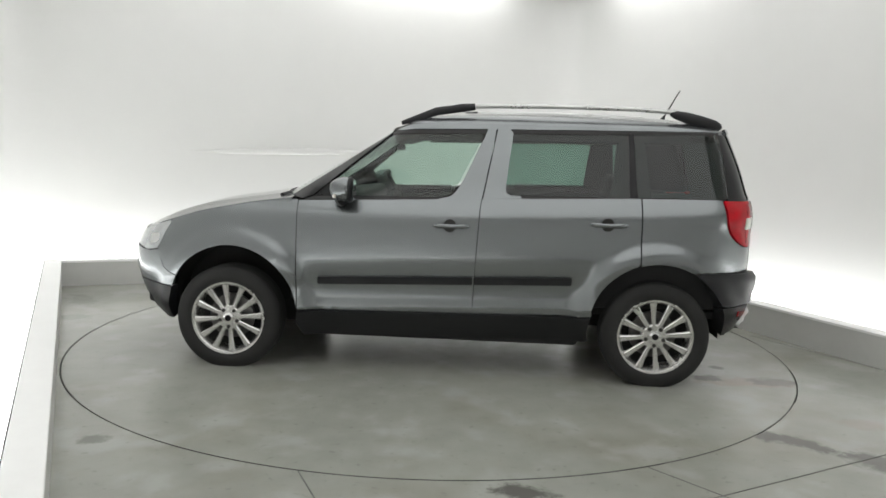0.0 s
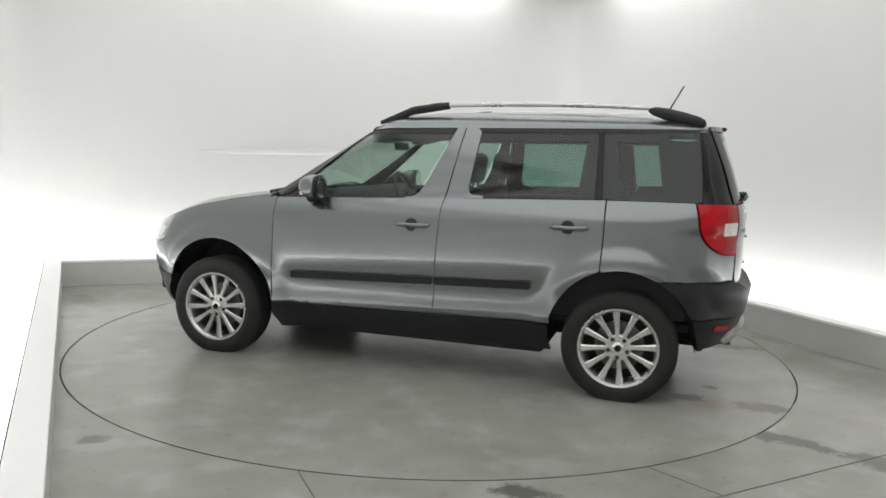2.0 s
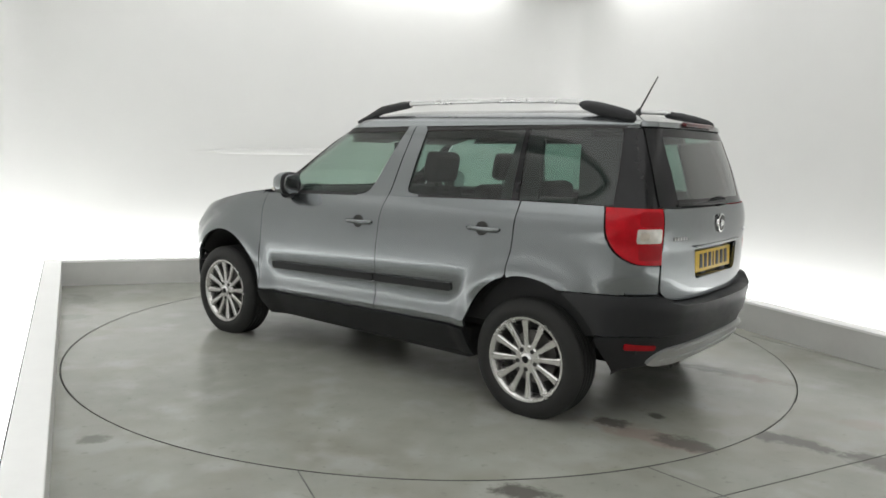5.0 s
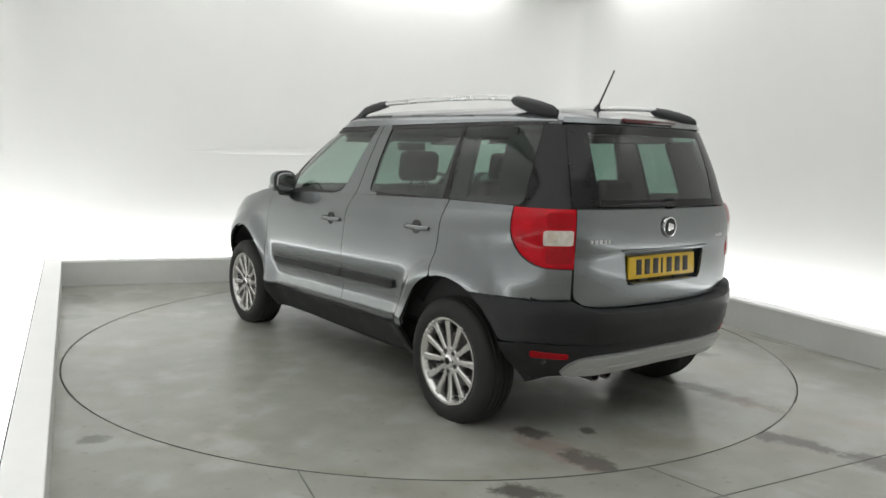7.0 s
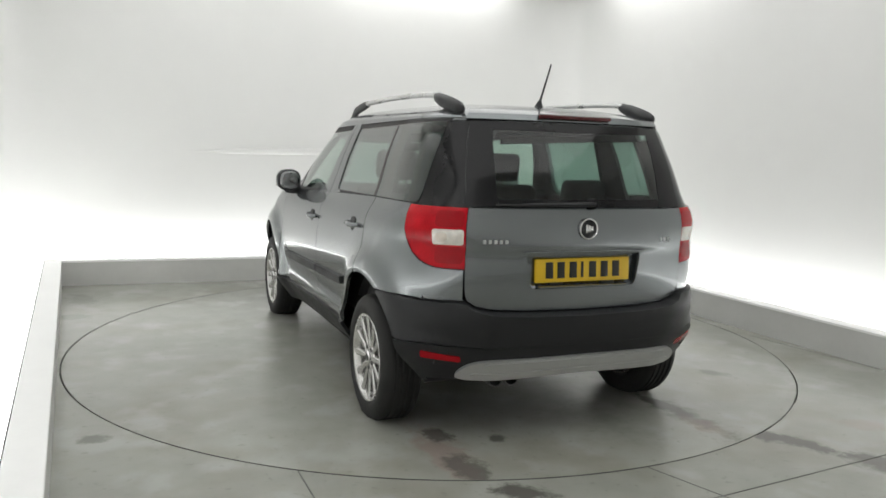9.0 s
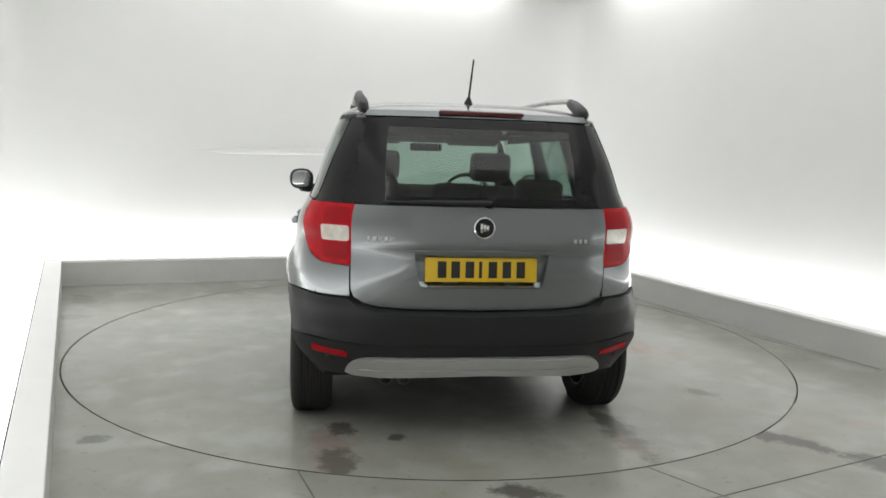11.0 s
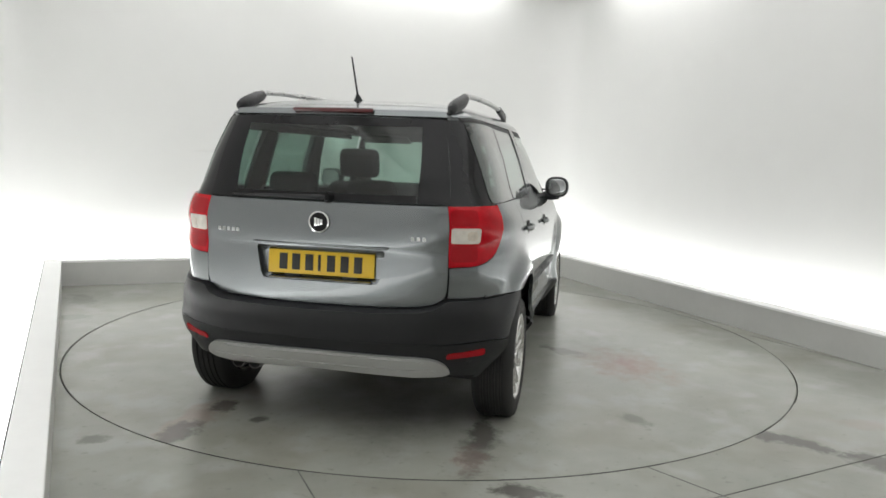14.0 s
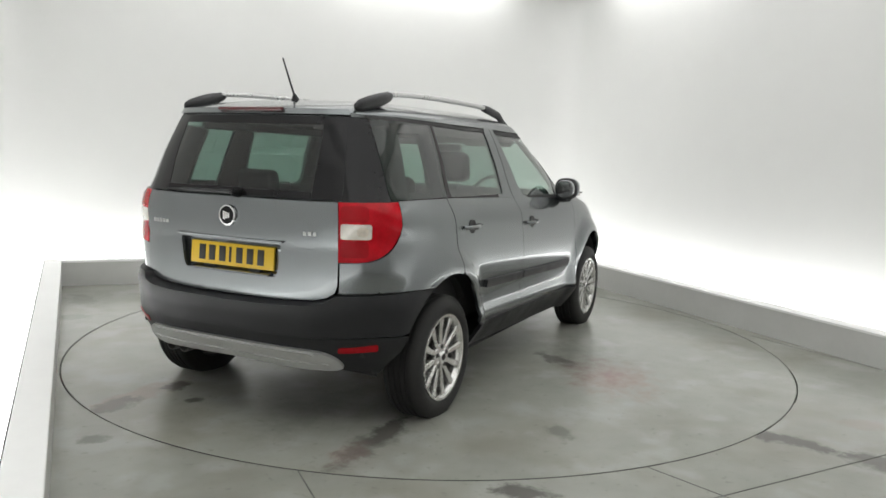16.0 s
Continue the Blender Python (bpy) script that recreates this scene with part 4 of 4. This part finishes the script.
part("engine_tray", box(1.00, 1.02, 0.16, (1.32, 0, 0.30), (0, 0, 0), 0.04), M_UNDER, car, "dirty black engine tray")
part("silencer", box(0.30, 0.75, 0.16, (-1.60, -0.05, 0.43), (0, 0, 0), 0.05, 3), M_UNDER, car, "dark silencer under the tail")
part("axle_beam", box(0.10, 1.40, 0.10, (-1.25, 0, 0.29), (0, 0, 0), 0.02), M_UNDER, car)


def liner(hx, s):
    ra, rb = (0.418, 0.440) if hx > 0 else (0.405, 0.425)
    bm = bmesh.new()
    rows = []
    for y, g in ((0.50, 0.0), (0.81, 0.008)):
        rows.append([bm.verts.new((hx + (ra + g) * math.cos(radians(a)), s * (y if 30 < a < 150 else min(y, 0.71)), WHEEL_Z + (rb + g) * math.sin(radians(a)))) for a in range(-6, 187, 8)])
    for k in range(len(rows[0]) - 1):
        bm.faces.new((rows[0][k], rows[0][k + 1], rows[1][k + 1], rows[1][k]))
    bm.faces.new(rows[0])
    return part("arch_liner", bm, M_UNDER, car, "black wheel arch liner")


for hx in (WHEEL_X, -WHEEL_X):
    for s in (1, -1):
        liner(hx, s)

# cabin: tub, dash, seats
part("cabin_floor", box(2.75, 1.42, 0.05, (-0.45, 0, 0.42), (0, 0, 0), 0.01), M_CABIN, car, "dark cabin floor")
for s in (1, -1):
    part("door_card", box(2.65, 0.05, 0.62, (-0.45, s * 0.735, 0.74), (1.0 * s, 1.7, 0), 0.015), M_CABIN, car, "dark inner door trim")
part("bulkhead", box(0.06, 1.40, 0.62, (0.93, 0, 0.72), (0, 0, 0), 0.01), M_CABIN, car)
part("tail_trim", box(0.05, 1.10, 0.66, (-1.80, 0, 0.76), (0, 0, 0), 0.01), M_CABIN, car)
part("dashboard", box(0.42, 1.40, 0.22, (0.74, 0, 0.965), (0, 8, 0), 0.06, 3), M_CABIN, car, "dark dashboard")
part("parcel_shelf", box(0.50, 1.16, 0.02, (-1.50, 0, 1.085), (0, 1.5, 0), 0.006), M_CABIN, car, "dark parcel shelf")
part("headliner", cap(lambda x, y: roof_at(x, y) - Vector((0, 0, 0.045)), -1.62, 0.20, lambda x: half_width(x, ROOF_Z, True) - 0.05, 20, 12, 0.005), M_HEADLINER, car, "grey headliner")
trim_c = fillet([(-1.00, 1.13), (-1.03, 1.47), (-1.20, 1.475), (-1.24, 1.13)], 0.03)
trim_d = fillet([(-1.46, 1.13), (-1.44, 1.475), (girth(-1.70, 0.58), 1.49), (girth(-1.79, 0.60), 1.13)], 0.03)
trim_top = [(0.20, 1.452), (-0.30, 1.458), (-1.0, 1.466), (-1.5, 1.472), (-1.5, 1.522), (-0.9, 1.512), (-0.3, 1.503), (0.15, 1.49)]
trim_low = [(-1.22, 1.10), (-1.25, 1.165), (-1.45, 1.175), (-1.45, 1.10)]
for poly in (trim_c, trim_d, trim_top, trim_low):
    on_sides("pillar_trim", poly, M_CABIN, "dark inner pillar trim", off=-0.045, thick=0.02)
sw = revolve([(0.172 + 0.014 * math.cos(a * math.pi / 5), 0.014 * math.sin(a * math.pi / 5)) for a in range(10)], pose(0.44, -0.36, 1.03, 0, -65, 0), 36, closed=True)
box(0.10, 0.12, 0.05, (0.45, -0.36, 1.03), (0, 25, 0), 0.02, 2, bm=sw)
box(0.02, 0.33, 0.03, (0.44, -0.36, 1.03), (0, 25, 0), 0.006, 1, bm=sw)
part("steering_wheel", sw, M_CABIN, car)
part("windscreen_header", box(0.20, 1.10, 0.085, (0.25, 0, 1.482), (0, 16, 0), 0.025), M_HEADLINER, car, "grey trim over the windscreen")
part("inner_mirror", box(0.03, 0.235, 0.055, (0.36, -0.02, 1.385), (0, 12, 0), 0.012), M_CABIN, car, "dark rear-view mirror")
for y in (0.36, -0.36):
    part("sun_visor", box(0.16, 0.36, 0.015, (0.27, y, 1.432), (0, 16, 0), 0.006), M_HEADLINER, car, "grey sun visor")


def seat(x, y, wide, back_h, lift=0.125, heads=(0,)):
    st = part("seat", box(0.50, wide, 0.16, (x + 0.12, y, 0.60), (0, -7, 0), 0.05, 3), M_SEAT, car, "charcoal fabric seat")
    part("backrest", box(0.15, wide * 0.95, back_h, (x - 0.20, y, 0.62 + back_h / 2), (0, -14, 0), 0.05, 3), M_SEAT, st)
    for hy in heads:
        zt = 0.62 + back_h
        part("headrest", box(0.10, 0.27, 0.19, (x - 0.20 - 0.13 * back_h / 0.6, y + hy, zt + lift), (0, -10, 0), 0.04, 3), M_SEAT, st)
        for k in (-0.06, 0.06):
            part("headrest_post", sweep([(x - 0.31, y + hy + k, zt - 0.03), (x - 0.325, y + hy + k, zt + 0.06)], [0.006, 0.006], 6), M_CHROME, st, "steel headrest post")


for y in (0.37, -0.37):
    seat(0.02, y, 0.50, 0.52)
for y in (0.46, -0.46):
    seat(-0.88, y, 0.42, 0.43, lift=0.08)
seat(-0.88, 0, 0.40, 0.42, lift=0.06)


# wheels
def wheel(hx, s):
    """Twelve-spoke alloy with a road tyre; local z of the axis points outwards."""
    ax = pose(hx + 0.018 if hx > 0 else hx, s * 0.772, HUB_Z, -90 * s, 0, 0)
    R = WHEEL_R
    prof = [(0.222, 0.085), (0.236, 0.098), (0.262, 0.106), (0.290, 0.100), (R - 0.014, 0.088), (R - 0.004, 0.076), (R, 0.060)]
    for g in (0.045, 0.015, -0.015, -0.045):
        prof += [(R, g + 0.008), (R - 0.007, g + 0.005), (R - 0.007, g - 0.005), (R, g - 0.008)]
    prof += [(R, -0.060), (R - 0.004, -0.076), (R - 0.014, -0.088), (0.280, -0.105), (0.222, -0.095), (0.215, 0.0)]
    tyre = revolve(prof, ax, 72, closed=True)
    for v in tyre.verts:  # flattened and bulged where it bears
        if v.co.z < 0.0015:
            v.co.y += s * 0.010 * (1 if (v.co.y - s * 0.772) * s > 0 else -1)
            v.co.z = 0.0015
    w = part("wheel", tyre, M_RUBBER, car, "black road tyre on a silver twelve-spoke alloy wheel", sharp=30)
    rim = revolve([(0.196, 0.060), (0.204, 0.084), (0.214, 0.096), (0.226, 0.098), (0.230, 0.088), (0.222, 0.070), (0.212, -0.09), (0.200, -0.09)], ax, 56, closed=True)
    rim = part("rim", rim, M_ALLOY, w, "silver alloy rim")
    for k in range(12):
        a = 2 * math.pi * k / 12 + 0.1
        bm = bmesh.new()
        rings = []
        for r, wd, h, th in ((0.040, 0.011, 0.082, 0.03), (0.075, 0.0130, 0.080, 0.028), (0.125, 0.0148, 0.082, 0.026), (0.170, 0.0172, 0.086, 0.024), (0.206, 0.0215, 0.090, 0.022)):
            ring = []
            for u, hh in ((-wd, h - th), (-wd, h - 0.006), (-wd * 0.6, h), (wd * 0.6, h), (wd, h - 0.006), (wd, h - th)):
                ring.append(bm.verts.new(ax @ Vector((r * math.cos(a) - u * math.sin(a), r * math.sin(a) + u * math.cos(a), hh))))
            rings.append(ring)
        for p, q in zip(rings, rings[1:]):
            for j in range(6):
                bm.faces.new((p[j], p[(j + 1) % 6], q[(j + 1) % 6], q[j]))
        bm.faces.new(rings[0])
        bm.faces.new(rings[-1])
        bmesh.ops.recalc_face_normals(bm, faces=bm.faces)
        part("spoke", bm, M_ALLOY, rim)
    part("hub", revolve([(0.0001, 0.080), (0.068, 0.080), (0.076, 0.072), (0.078, 0.03), (0.0001, 0.03)], ax, 32), M_ALLOY, rim)
    part("centre_cap", revolve([(0.0001, 0.092), (0.026, 0.091), (0.033, 0.087), (0.035, 0.070)], ax, 24), M_CHROME, rim, "chrome centre cap")
    part("cap_disc", revolve([(0.0001, 0.0935), (0.019, 0.0930), (0.019, 0.08)], ax, 20), M_GLOSSBLACK, rim, "dark centre disc")
    for k in range(5):
        a = 2 * math.pi * k / 5 + 0.3
        part("wheel_bolt", revolve([(0.0001, 0.0835), (0.0115, 0.0835), (0.0125, 0.070)], ax @ pose(0.055 * math.cos(a), 0.055 * math.sin(a), 0), 10), M_INK, rim, "dark wheel bolt")
    part("brake_disc", revolve([(0.05, 0.012), (0.140, 0.012), (0.140, -0.012), (0.05, -0.012)], ax, 40, closed=True), M_STEEL, w, "dull steel brake disc")
    # added dark disc: gives the shade seen between the spokes
    part("spoke_shade_disc", revolve([(0.0001, -0.03), (0.20, -0.03), (0.20, -0.04), (0.0001, -0.04)], ax, 32), M_UNDER, w, "dark disc added as the shade behind the spokes")


for hx in (WHEEL_X, -WHEEL_X):
    for s in (1, -1):
        wheel(hx, s)


# ---- what moves: the turntable and the car on it ----
def motions():
    rows_t, rows_c = [], []
    for i in range(17):
        a = TURN_RATE * i
        m = pose(0, 0, 0, 0, 0, a)
        rows_t.append((float(i), m))
        rows_c.append((float(i), pose(0, 0, 0, 0, 0, a + TURN_START) @ pose(*CAR_OFFSET, 0)))
    walk(turntable, rows_t)
    walk(car, rows_c)


motions()
